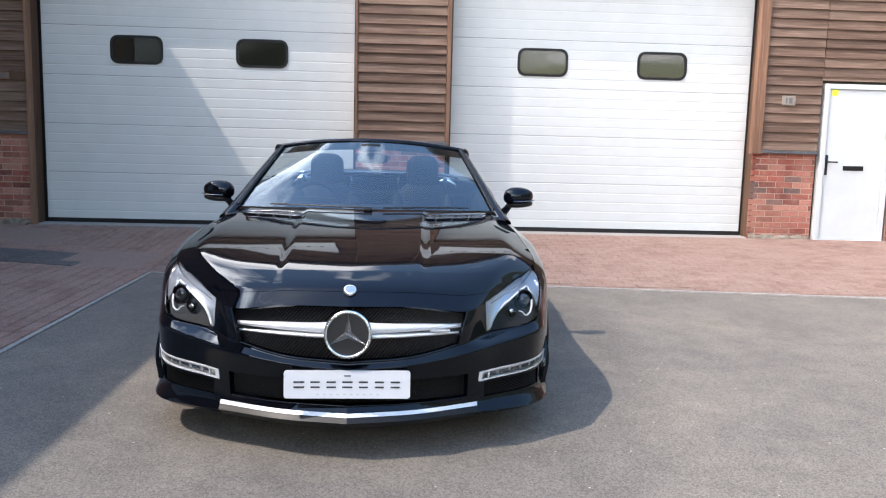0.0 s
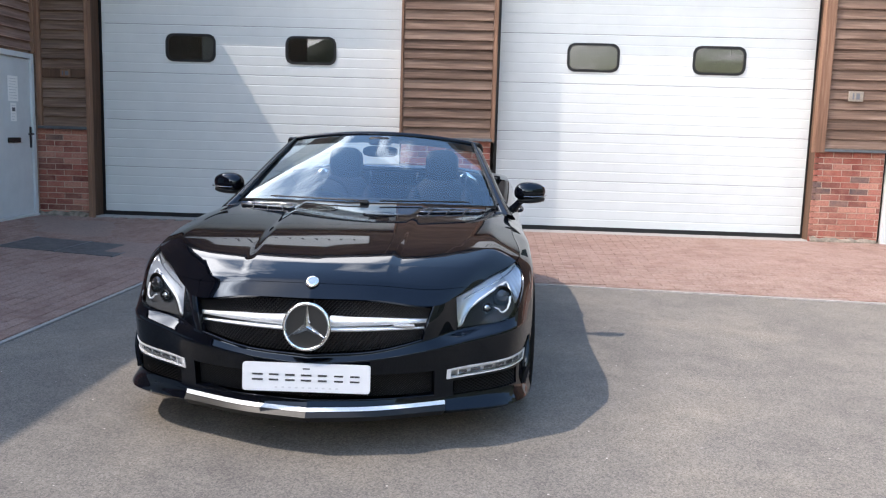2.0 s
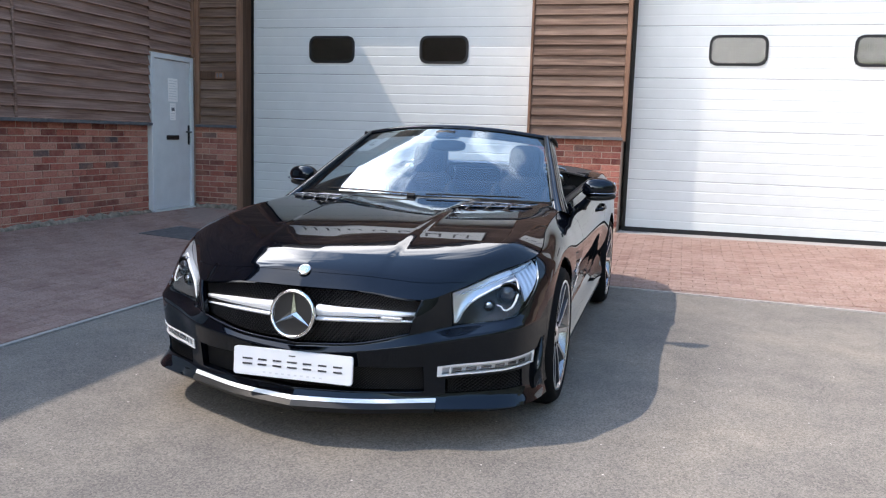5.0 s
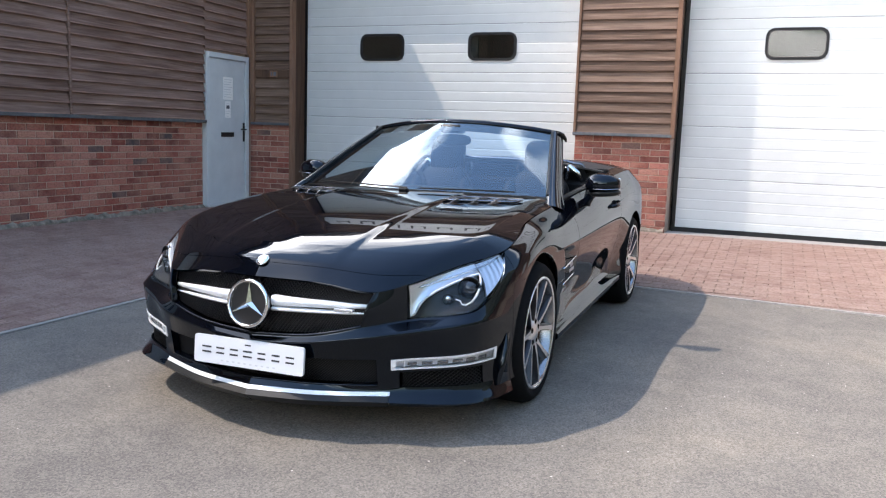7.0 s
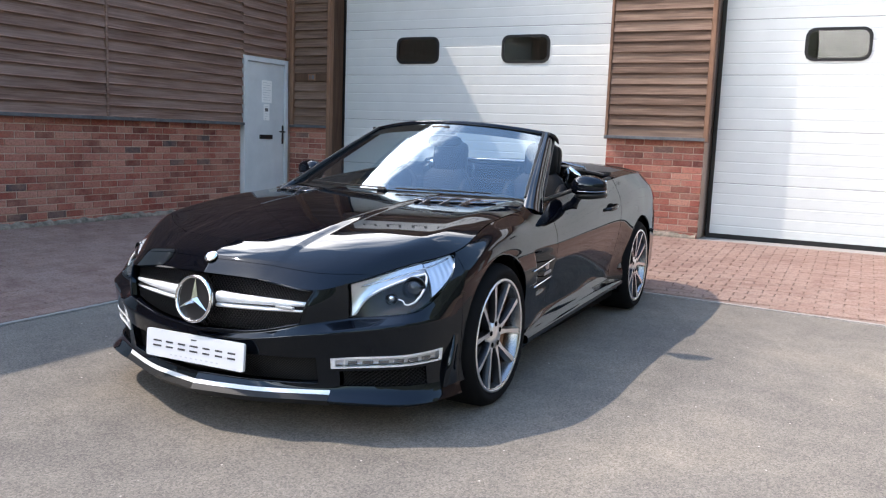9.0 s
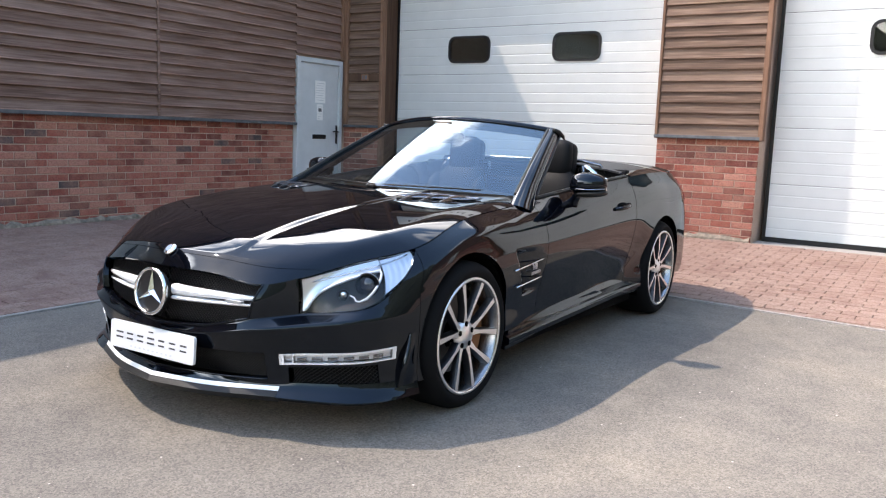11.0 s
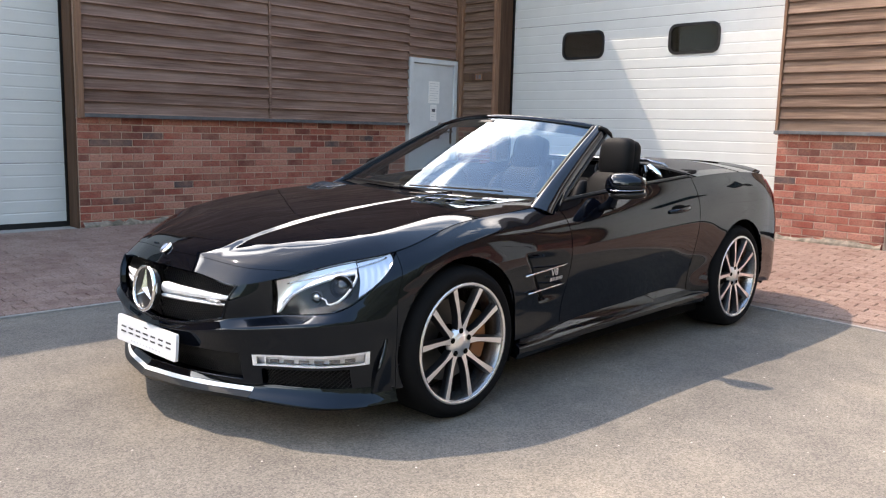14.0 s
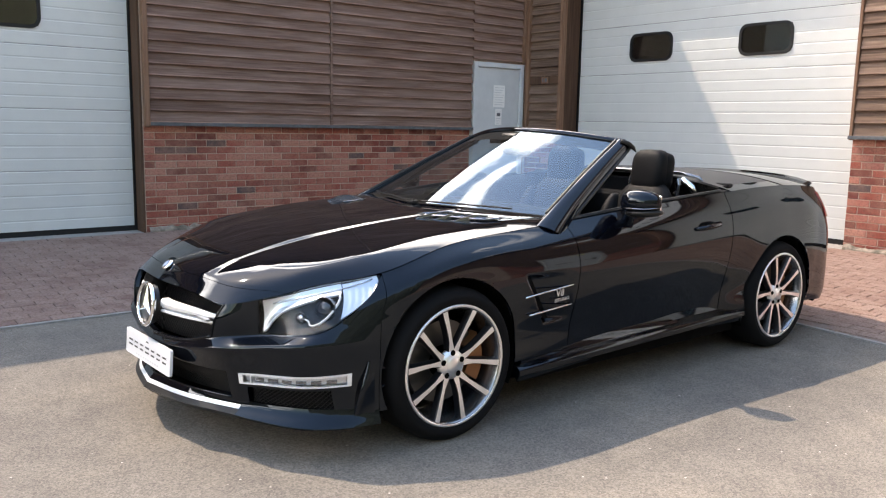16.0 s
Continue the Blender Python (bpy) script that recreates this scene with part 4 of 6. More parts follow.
# side skirt: a blade along the foot of the sill
for side in (1, -1):
    bm, rows = bmesh.new(), []
    for t in np.linspace(0, 1, 24):
        y = 0.330 + 1.84 * t
        z = 0.002 + 0.036 * t
        w = 0.934 - 0.010 * t
        rows.append([bm.verts.new((side * x, y, z + dz)) for x, dz in ((0.856, 0.300), (w - 0.054, 0.268), (w - 0.026, 0.250), (w - 0.006, 0.240), (w, 0.232), (w, 0.210), (w - 0.008, 0.203), (0.845, 0.178))])
    for a, b in zip(rows, rows[1:]):
        for i in range(7):
            bm.faces.new((a[i], a[i + 1], b[i + 1], b[i]))
    bm.faces.new(rows[0])
    bm.faces.new(rows[-1][::-1])
    bmesh.ops.recalc_face_normals(bm, faces=bm.faces)
    for e in bm.edges:
        e.smooth = len(e.link_faces) == 2 and e.calc_face_angle(0) < 0.5
    part("side_skirt", bm, M["paint"], car, "glossy black side-skirt blade", smooth=True)
panel("sill", [6.9, 10.9], [0.0, 0.97], label="glossy black side sill", arches=True)
doors = panel("door", [8 + G, 10 - G], [1.0, 6.0], label="glossy black door", ds=0.08)
panel("quarter_panel", [10 + G, 14.2], [0.5, 6.0], label="glossy black rear wing", arches=True, ds=0.03, dk=0.06)
panel("rear_bumper", [14.2 + G, 16], [0.0, 4.2], label="glossy black rear bumper")
panel("tail_lamp", [13.55, 15.3], [4.55, 5.75], label="red tail lamp", mat=M["red_lens"], rim=0.004)
panel("tail_panel", [14.2 + G, 16], [4.2, 6.0], label="glossy black tail panel")
for ob in [o for o in car.children if o.name.startswith("tail_lamp")]:
    sgn = 1 if sum(v.co.x for v in ob.data.vertices) > 0 else -1
    ob.location = (0.006 * sgn, 0.006, 0)

# ---- bonnet and rear deck ----
def top_surface(side_s, front_s, centre, cross, n_w=70, n_v=41):
    """Rows from the centre line out to the shoulder curve; row 0 follows the body's end."""
    w = np.linspace(0, 1, n_w) ** 1.0
    v = np.linspace(0, 1, n_v)
    side = spline(NET[-1], side_s[0] + (side_s[1] - side_s[0]) * w)
    cen = spline(np.array(centre), w * (len(centre) - 1))
    B = cross(v)
    W, V = np.meshgrid(w, v, indexing="ij")
    P = np.empty((n_w, n_v, 3))
    P[..., 0] = side[:, None, 0] * V
    Yb = V ** 1.6
    P[..., 1] = cen[:, None, 0] * (1 - Yb) + side[:, None, 1] * Yb
    P[..., 2] = cen[:, None, 1] * (1 - B)[None, :] + side[:, None, 2] * B[None, :]
    fr = spline(NET[-1], front_s[0] + (front_s[1] - front_s[0]) * v)
    fade = (1 - np.clip(W / 0.55, 0, 1)) ** 2.2
    P += (fr[None] - P[0][None]) * fade[..., None]
    return P, W, V


hood_centre = [(-.962, .643), (-.908, .708), (-.785, .756), (-.61, .795), (-.42, .829), (-.20, .858), (.02, .880), (.22, .896), (.40, .908), (.50, .912)]
HOOD, HW, HV = top_surface((3.0, 8.0), (0.0, 3.0), hood_centre, lambda v: v ** 1.45, n_w=160, n_v=141)
# flat crown inside a crease that runs from the lamp to the screen, falling away outside it
ze = HOOD[:, -1:, 2]
crest = np.clip(0.86 + 0.10 * (1 - HW / 0.22), 0.86, 0.96)
drop_all = HOOD[:, :1, 2] - ze
fall = np.where(HV < crest, 0.26 * (HV / crest) ** 2, 0.26 + 0.74 * np.clip((HV - crest) / (1 - crest), 0, 1) ** 1.35)
fit_in = np.clip(HW / 0.26, 0, 1)
HOOD[..., 2] += (HOOD[:, :1, 2] - drop_all * fall - HOOD[..., 2]) * fit_in * fit_in * (3 - 2 * fit_in)
for _ in range(90):
    z = HOOD[..., 2]
    side = np.concatenate([z[:, 1:2], z], axis=1)
    lap = (z[2:, :-1] + z[:-2, :-1] + side[1:-1, :-2] + z[1:-1, 1:]) / 4 - z[1:-1, :-1]
    HOOD[1:-1, :-1, 2] += lap * np.clip(1.15 - 2.2 * HW[1:-1, :-1], 0.12, 0.9)
X = HOOD[..., 0]
dome = 1 - np.clip((X - (0.275 + 0.05 * HW)) / 0.05, 0, 1)
dome = dome * dome * (3 - 2 * dome)
HOOD[..., 2] += 0.009 * dome * np.clip((HW - 0.06) / 0.34, 0, 1)


def both_sides(P, keep=None, rim=0.012):
    """One sheet across the car from a half, centre line first."""
    full = np.concatenate([(P * np.array([-1, 1, 1]))[:, :0:-1], P], axis=1)
    return sheet(full[:, ::-1], keep, False, rim, 1)


CUT = 14
part("nose_panel", both_sides(HOOD[:CUT + 1]), M["paint"], car, "glossy black nose panel", smooth=True)
gapped = HOOD[CUT:].copy()
gapped[0] = HOOD[CUT] + (HOOD[CUT + 1] - HOOD[CUT]) * 0.4
gapped[:, -1] = HOOD[CUT:, -1] + (HOOD[CUT:, -2] - HOOD[CUT:, -1]) * 0.4
part("bonnet", both_sides(gapped), M["paint"], car, "long glossy black bonnet", smooth=True)

deck_centre = [(3.45, .978), (3.36, 1.000), (3.2, 1.026), (3.0, 1.046), (2.8, 1.060), (2.6, 1.068), (2.4, 1.068), (2.2, 1.062), (2.08, 1.055)]
DECK, DW, DV = top_surface((14.9, 10.25), (16.0, 14.9), deck_centre, lambda v: v ** 3.0, n_w=60)
lip_up = np.clip(1 - np.abs(DW - 0.06) / 0.07, 0, 1)
DECK[..., 2] += 0.022 * lip_up * np.clip((0.97 - DV) / 0.2, 0, 1)


part("boot_lid", both_sides(DECK[:36][::-1]), M["paint"], car, "glossy black boot lid", smooth=True)
bm, rows = bmesh.new(), []
for u in np.linspace(-1, 1, 33):
    x = 0.735 * u
    y, z = 3.335 - 0.155 * abs(u) ** 2.4, 1.012 - 0.034 * abs(u) ** 2.2
    e = 1 - 0.55 * abs(u) ** 8
    rows.append([bm.verts.new((x, y + dy, z + dz * e)) for dy, dz in ((-0.085, -0.004), (-0.03, 0.012), (0.016, 0.030), (0.022, 0.027), (0.016, 0.014), (-0.01, -0.02))])
for a, b in zip(rows, rows[1:]):
    for i in range(5):
        bm.faces.new((a[i], a[i + 1], b[i + 1], b[i]))
bm.faces.new(rows[0])
bm.faces.new(rows[-1][::-1])
bmesh.ops.recalc_face_normals(bm, faces=bm.faces)
part("spoiler", bm, M["paint"], car, "small glossy black spoiler lip", smooth=True)
tail_cover = DECK[36:].copy()
tail_cover[0] += (DECK[37] - DECK[36]) * 0.25
inner = tail_cover[:, :37]
part("roof_cover", both_sides(inner[::-1]), M["fabric"], car, "satin black folded-roof cover", smooth=True)
for side in (1, -1):
    part("cover_flank", sheet(tail_cover[::-1, 36:][:, ::-1], None, False, 0.01, side), M["paint"], car, smooth=True)

# ---- grille, intakes ----
def lattice(s0, s1, k0, k1, back, nx, nz, width=0.004, sides=(1, -1)):
    """A slanted wire mesh set back behind an opening, on both sides."""
    bms = []
    for side in sides:
        for d in (1, -1):
            for i in range(-nz, nx):
                pts = []
                for t in np.linspace(0, 1, 7):
                    u = (i + t * nz) / nx if d > 0 else (i + (1 - t) * nz) / nx
                    if -0.001 <= u <= 1.001:
                        p = skin(np.array([s0 + (s1 - s0) * u]), np.array([k0 + (k1 - k0) * t]))[0]
                        pts.append((side * p[0], p[1] + back, p[2]))
                if len(pts) > 1:
                    bms.append(tube(pts, width, 3))
    return merge(*bms)


def backing(s0, s1, k0, k1, back, sides=(1, -1)):
    bms = []
    for side in sides:
        S, K = np.meshgrid(steps([s0, s1], 0.2), steps([k0, k1], 0.5), indexing="ij")
        P = skin(S, K)
        P[..., 1] += back
        P[..., 0] *= 0.985
        bms.append(sheet(P, None, False, 0, side))
    return merge(*bms)


# near-black sheets close the openings; their colour stands in for the shade behind
grille = part("grille", backing(0, 1.97, 4.05, 6.0, 0.075), M["void"], car, "near-black sheet behind the grille mesh, for the recess's shade", smooth=True)
part("grille_mesh", lattice(0.0, 1.93, 4.08, 5.97, 0.045, 34, 12), M["mesh_black"], grille, "black honeycomb mesh")
lower = part("lower_intake", backing(0, 2.06, 1.38, 2.94, 0.07), M["void"], car, "near-black sheet for the shade in the lower air intake", smooth=True)
part("intake_mesh", lattice(0.0, 2.03, 1.43, 2.9, 0.04, 40, 10), M["mesh_matt"], lower, "black honeycomb mesh")
for side in (1, -1):
    side_in = part("side_intake", backing(2.68, 4.34, 1.17, 2.13, 0.05, (side,)), M["void"], car, "near-black sheet for the shade in the side air intake", smooth=True)
    part("side_mesh", lattice(2.72, 4.3, 1.22, 2.08, 0.022, 18, 5, 0.0022, (side,)), M["mesh_matt"], side_in, "black honeycomb mesh")
# bright rim round the lower edge of the grille
for nm, k, s1, r in (("grille_trim", 4.08, 1.93, 0.005), ("intake_edge", 1.38, 2.04, 0.004)):
    pts = []
    for s in np.linspace(-s1, s1, 41):
        p = skin(np.array([abs(s)]), np.array([k]))[0]
        pts.append((math.copysign(p[0], s) if abs(s) > 1e-6 else 0, p[1] - 0.001, p[2]))
    part(nm, tube(pts, r, 6), M["paint"], car, "thin glossy raised edge", smooth=True)

for side in (1, -1):
    part("grille_surround", tube([tuple(np.array([side, 1, 1]) * (skin(np.array([1.925]), np.array([k]))[0] + np.array([0, -0.002, 0]))) for k in np.linspace(4.06, 5.96, 20)], 0.0042, 6), M["paint"], car, "thin glossy edge of the grille", smooth=True)
# two bright blades each side of the emblem
for side in (1, -1):
    for z0, z1, h0, h1 in ((0.553, 0.549, 0.018, 0.0095), (0.521, 0.5215, 0.008, 0.006)):
        bm, rows = bmesh.new(), []
        for t in np.linspace(0, 1, 12):
            x = 0.085 + 0.385 * t
            base = skin(np.array([x / 0.24 if x < 0.28 else 1 + (x - 0.28) / 0.21]), np.array([5.05]))[0]
            flare = 0.003 * (1 - t) ** 6 if h0 > 0.015 else 0
            z, h = z0 + (z1 - z0) * t + flare * 0.4, h0 + (h1 - h0) * t + flare
            y = -0.988 + 0.118 * (x / 0.47) ** 1.7
            rows.append([bm.verts.new((side * x, y + dy, z + dz)) for dy, dz in ((0.03, -h), (0.004, -h), (-0.004, -h * 0.4), (-0.005, h * 0.5), (0.004, h), (0.03, h))])
        for a, b in zip(rows, rows[1:]):
            for i in range(5):
                bm.faces.new((a[i], a[i + 1], b[i + 1], b[i]))
        bm.faces.new(rows[-1])
        bmesh.ops.recalc_face_normals(bm, faces=bm.faces)
        part("grille_blade", bm, M["lip"], grille, "bright silver grille blade", smooth=True)
part("grille_badge", boxed(0.335, 0.42, -0.925, -0.905, 0.531, 0.541, 0.002), M["silver"], grille, "small plain silver badge")


# round emblem
def disc_ring(r0, r1, depth, n=48):
    """A rounded ring round the y axis."""
    bm, rings = bmesh.new(), []
    c, a = (r0 + r1) / 2, (r1 - r0) / 2
    for i in range(n):
        t = 2 * math.pi * i / n
        rings.append([bm.verts.new(((c + a * math.cos(p)) * math.cos(t), depth * math.sin(p), (c + a * math.cos(p)) * math.sin(t))) for p in (2 * math.pi * k / 10 for k in range(10))])
    for i in range(n):
        q, r = rings[i], rings[(i + 1) % n]
        for k in range(10):
            bm.faces.new((q[k], q[(k + 1) % 10], r[(k + 1) % 10], r[k]))
    bmesh.ops.recalc_face_normals(bm, faces=bm.faces)
    return bm


def lathe_y(profile, n=40):
    """A body turned round the y axis from (radius, y) pairs."""
    bm, rings = bmesh.new(), []
    for r, y in profile:
        rings.append([bm.verts.new((r * math.cos(t), y, r * math.sin(t))) for t in (2 * math.pi * k / n for k in range(n))])
    for a, b in zip(rings, rings[1:]):
        for k in range(n):
            bm.faces.new((a[k], a[(k + 1) % n], b[(k + 1) % n], b[k]))
    bmesh.ops.remove_doubles(bm, verts=bm.verts, dist=1e-5)
    bmesh.ops.recalc_face_normals(bm, faces=bm.faces)
    return bm


emblem = part("emblem", disc_ring(0.083, 0.098, 0.011), M["chrome"], car, "round bright emblem on the grille", smooth=True)
emblem.location, emblem.rotation_euler = (0, -1.018, 0.540), (radians(-7), 0, 0)
part("emblem_back", lathe_y([(0.0, 0.006), (0.084, 0.006), (0.085, 0.03), (0.0, 0.03)]), M["mesh_black"], emblem, "glossy black disc", smooth=False)
bm = bmesh.new()
for k in range(3):
    a = radians(90 + 120 * k)
    tip = bm.verts.new((0.088 * math.cos(a), -0.002, 0.088 * math.sin(a)))
    l = bm.verts.new((0.016 * math.cos(a + 1.05), 0.004, 0.016 * math.sin(a + 1.05)))
    r = bm.verts.new((0.016 * math.cos(a - 1.05), 0.004, 0.016 * math.sin(a - 1.05)))
    c = bm.verts.new((0, -0.014, 0))
    bm.faces.new((c, l, tip))
    bm.faces.new((c, tip, r))
bmesh.ops.recalc_face_normals(bm, faces=bm.faces)
part("spokes", bm, M["chrome"], emblem, "three bright spokes")
badge = part("nose_badge", lathe_y([(0.0, -0.004), (0.018, -0.004), (0.026, -0.002), (0.028, 0.004)]), M["chrome"], car, "small round bright badge on the nose", smooth=True)
badge.location, badge.rotation_euler = (0, -0.922, 0.706), (radians(-50), 0, 0)
part("enamel", lathe_y([(0.0, -0.0055), (0.017, -0.0055), (0.018, -0.003)]), M["badge_blue"], badge, "pale blue enamel centre")

# number plate
pl = part("number_plate", plate_of(rounded(None, 0, 0, 0.512, 0.114, 0.012), -0.006, 0.006), M["plate_white"], car, "white show plate with dark bars for its lettering")
pl.location, pl.rotation_euler = (0.0, -1.016, 0.331), (radians(-4), 0, radians(1.5))
for i, w in enumerate((0.044, 0.038, 0.038, 0.042, 0.036, 0.036, 0.038)):
    x = -0.195 + i * 0.065
    bm = merge(boxed(x - w / 2, x + w / 2, -0.0075, -0.0062, -0.0140, -0.0070), boxed(x - w / 2, x + w / 2, -0.0075, -0.0062, 0.0070, 0.0140))
    part("letter_bar", bm, M["plate_ink"], pl, "dark plain bars")
for i in range(10):
    part("small_bar", boxed(-0.125 + i * 0.027, -0.114 + i * 0.027, -0.0075, -0.0062, -0.043, -0.037), M["print"], pl)
part("crest", boxed(-0.014, 0.014, -0.0075, -0.0062, 0.034, 0.039), M["plate_ink"], pl, "tiny dark bar")

# ---- lamps ----
for side in (1, -1):
    sv = steps([3.0, 5.03], 0.05)
    T = np.linspace(0, 1, 16)
    S, T2 = np.meshgrid(sv, T, indexing="ij")
    low = lamp_low(S)
    K = low + (5.97 - low) * T2
    P = skin(S, K)
    lampo = part("headlamp", sheet(P, None, False, 0.006, side), M["lamp_glass"], car, "clear swept-back headlamp glass", smooth=True)
    lampo.visible_shadow = False
    deep = P.copy()
    deep[..., 1] += 0.055 * np.sin(np.pi * np.clip(T2, 0, 1)) * np.clip((S - 2.9) / 0.6, 0.25, 1) * np.clip((5.02 - S) / 0.5, 0, 1) + 0.012
    deep[..., 0] -= 0.012 + 0.02 * np.clip((S - 4.0), 0, 1)
    part("housing", sheet(deep, None, False, 0, side), M["lamp_grey"], lampo, "dark grey lamp housing", smooth=True)

    def lamp_pt(s, t, deep):
        lo = float(lamp_low(np.array([s]))[0])
        q = skin(np.array([s]), np.array([lo + (5.97 - lo) * t]))[0]
        return (side * (q[0] - 0.45 * deep), q[1] + deep, q[2] - 0.1 * deep)

    def band(sa, sb, lo, hi, deep, mat, nm, lab, ribs=0.0):
        S, T2 = np.meshgrid(steps([sa, sb], 0.02 if ribs else 0.05), np.linspace(0, 1, 7), indexing="ij")
        low = lamp_low(S)
        P = skin(S, low + (5.97 - low) * (lo(S) + (hi(S) - lo(S)) * T2))
        d = deep + 0.007 * np.sin(np.pi * T2) + ribs * np.sin(S * 60.0)
        P[..., 1] += d
        P[..., 0] -= 0.45 * d
        return part(nm, sheet(P, None, False, 0.010, side), mat, lampo, lab, smooth=True)

    # light guide: up the inner edge and back along the top; ribbed reflector behind the projector
    band(3.03, 4.34, guide_low, lambda s: 0.955 + 0.0 * s, 0.010, M["reflector"], "light_guide", "bright silver light guide")
    band(4.36, 4.93, lambda s: 0.10 + 0.0 * s, lambda s: 0.93 + 0.0 * s, 0.014, M["reflector"], "rear_reflector", "ribbed silver reflector", 0.0009)
    edge = [(s_, float(guide_low(np.array([s_]))[0])) for s_ in np.linspace(3.06, 4.32, 26)]
    hook = [(4.335, 0.62), (4.30, 0.50), (4.24, 0.38), (4.16, 0.27), (4.05, 0.19), (3.93, 0.17), (3.87, 0.20), (3.85, 0.28), (3.78, 0.33)]
    part("light_line", tube([lamp_pt(a, b, 0.010) for a, b in edge + hook], [0.005] * len(edge) + [0.0048] * 4 + [0.0042, 0.0036, 0.003, 0.0024, 0.002], 8), M["white_lens"], lampo, "white daytime light line hooked round the projector", smooth=True)
    part("upper_line", tube([lamp_pt(a, 0.83, 0.013) for a in np.linspace(3.20, 4.86, 24)], 0.0035, 6), M["chrome"], lampo, "fine bright upper line", smooth=True)
    for s_, t_, rad, mt in ((4.06, 0.47, 1.0, M["lens"]), (3.66, 0.36, 0.52, M["chrome"])):
        at = lamp_pt(s_, t_, 0.030)
        pr = part("projector", lathe_y([(0.0, -0.024 * rad), (0.018 * rad, -0.021 * rad), (0.030 * rad, -0.012 * rad), (0.036 * rad, 0.002 * rad)], 28), mt, lampo, "round projector lens", smooth=True)
        pr.location, pr.rotation_euler = at, (0, 0, side * radians(26))
        bz = part("bezel", merge(disc_ring(0.034 * rad, 0.050 * rad, 0.012, 28), lathe_y([(0.0, 0.03), (0.04 * rad, 0.012)], 28)), M["void"], lampo, "black projector bezel", smooth=True)
        bz.location, bz.rotation_euler = pr.location, pr.rotation_euler
        ring = part("bezel_ring", disc_ring(0.047 * rad, 0.050 * rad, 0.008, 28), M["fin"], lampo, "thin satin ring", smooth=True)
        ring.location, ring.rotation_euler = pr.location, pr.rotation_euler

    fog = part("daytime_lamp", side_patch([2.48, 4.61], [2.27, 2.78], mirror=side, rim=0.02), M["lamp_glass"], car, "slim daytime running lamp strip", smooth=True)
    fog.visible_shadow = False
    S, K = np.meshgrid(steps([2.48, 4.61], 0.06), steps([2.27, 2.78], 0.09), indexing="ij")
    P = skin(S, K)
    P[..., 1] += 0.014
    P[..., 0] -= 0.006
    part("lamp_back", sheet(P, None, False, 0.004, side), M["reflector"], fog, "silver lamp backing", smooth=True)
    for s in (2.95, 3.2, 3.45, 3.7, 3.95, 4.2):
        S, K = np.meshgrid(steps([s, s + 0.17], 0.05), steps([2.38, 2.56], 0.11), indexing="ij")
        P = skin(S, K)
        P[..., 1] += 0.010
        P[..., 0] -= 0.004
        part("diode", sheet(P, None, False, 0.004, side), M["fin"], fog, "small square diode")
    for s0, s1, k0, k1 in ((2.50, 4.62, 2.23, 2.31), (2.46, 4.62, 2.73, 2.82), (4.56, 4.63, 2.24, 2.81), (2.46, 2.60, 2.24, 2.81), (2.84, 2.88, 2.3, 2.74)):
        S, K = np.meshgrid(steps([s0, s1], 0.06), steps([k0, k1], 0.05), indexing="ij")
        P = skin(S, K)
        P[..., 1] -= 0.003
        P[..., 0] += 0.001
        part("lamp_rim", sheet(P, None, False, 0.01, side), M["lip"], fog, "bright rim", smooth=True)

    # bright bars and lettering at the wing's air outlet
    for y0, y1, z0, z1, x0, x1 in ((0.345, 0.668, 0.573, 0.599, 0.943, 0.932), (0.378, 0.668, 0.486, 0.503, 0.935, 0.920)):
        bar = tube([(side * (x0 + (x1 - x0) * t), y0 + (y1 - y0) * t, z0 + (z1 - z0) * t) for t in np.linspace(0, 1, 8)], 0.0042, 6)
        part("vent_bar", bar, M["chrome"], car, "bright bar across the wing outlet", smooth=True)
    # near-black strip put in for the shade of the slot's mouth
    bm, rows = bmesh.new(), []
    for z in np.linspace(0.447, 0.650, 12):
        y = 0.35 + (0.66 - z) * 0.62
        x = 0.902 + 0.010 * (z - 0.447) / 0.2
        rows.append([bm.verts.new((side * (x + dx), y + dy, z)) for dx, dy in ((0.012, 0.010), (-0.004, 0.022), (-0.004, 0.052), (-0.030, 0.058))])
    for a, b in zip(rows, rows[1:]):
        for i in range(3):
            bm.faces.new((a[i], a[i + 1], b[i + 1], b[i]))
    bmesh.ops.recalc_face_normals(bm, faces=bm.faces)
    part("vent_mouth", bm, M["void"], car, "near-black strip for the shade in the wing outlet's slanted mouth", smooth=True)
    for words, size, yy, zz in (("V8", 0.046, 0.556, 0.549), ("BITURBO", 0.0225, 0.548, 0.524)):
        cu = bpy.data.curves.new("lettering", "FONT")
        cu.body, cu.size, cu.extrude, cu.shear = words, size, 0.0015, 0.15
        cu.space_character = 1.05
        tmp = bpy.data.objects.new("lettering", cu)
        scene.collection.objects.link(tmp)
        dg = bpy.context.evaluated_depsgraph_get()
        me = bpy.data.meshes.new_from_object(tmp.evaluated_get(dg))
        bpy.data.objects.remove(tmp)
        me.materials.append(M["silver"])
        ob = new("wing_lettering", me)
        ob.parent = car
        tagged(ob, "silver raised letters")
        ob.matrix_local = pose(side * 0.926, yy if side > 0 else yy + 0.11, zz, 90, 0, 90 * side) @ pose(0, 0, 0, 0, 0, 4 * side)

    # upright blade at the bumper's rear corner
    cn = bmesh.new()
    rows = []
    for t in np.linspace(0, 1, 10):
        z = 0.205 + 0.20 * t
        p = skin(np.array([4.64 + 0.24 * t]), np.array([1.0 + 2.1 * t]))[0]
        q = skin(np.array([5.0]), np.array([1.0 + 2.1 * t]))[0]
        lift = 0.026 * math.sin(math.pi * (0.15 + 0.8 * t))
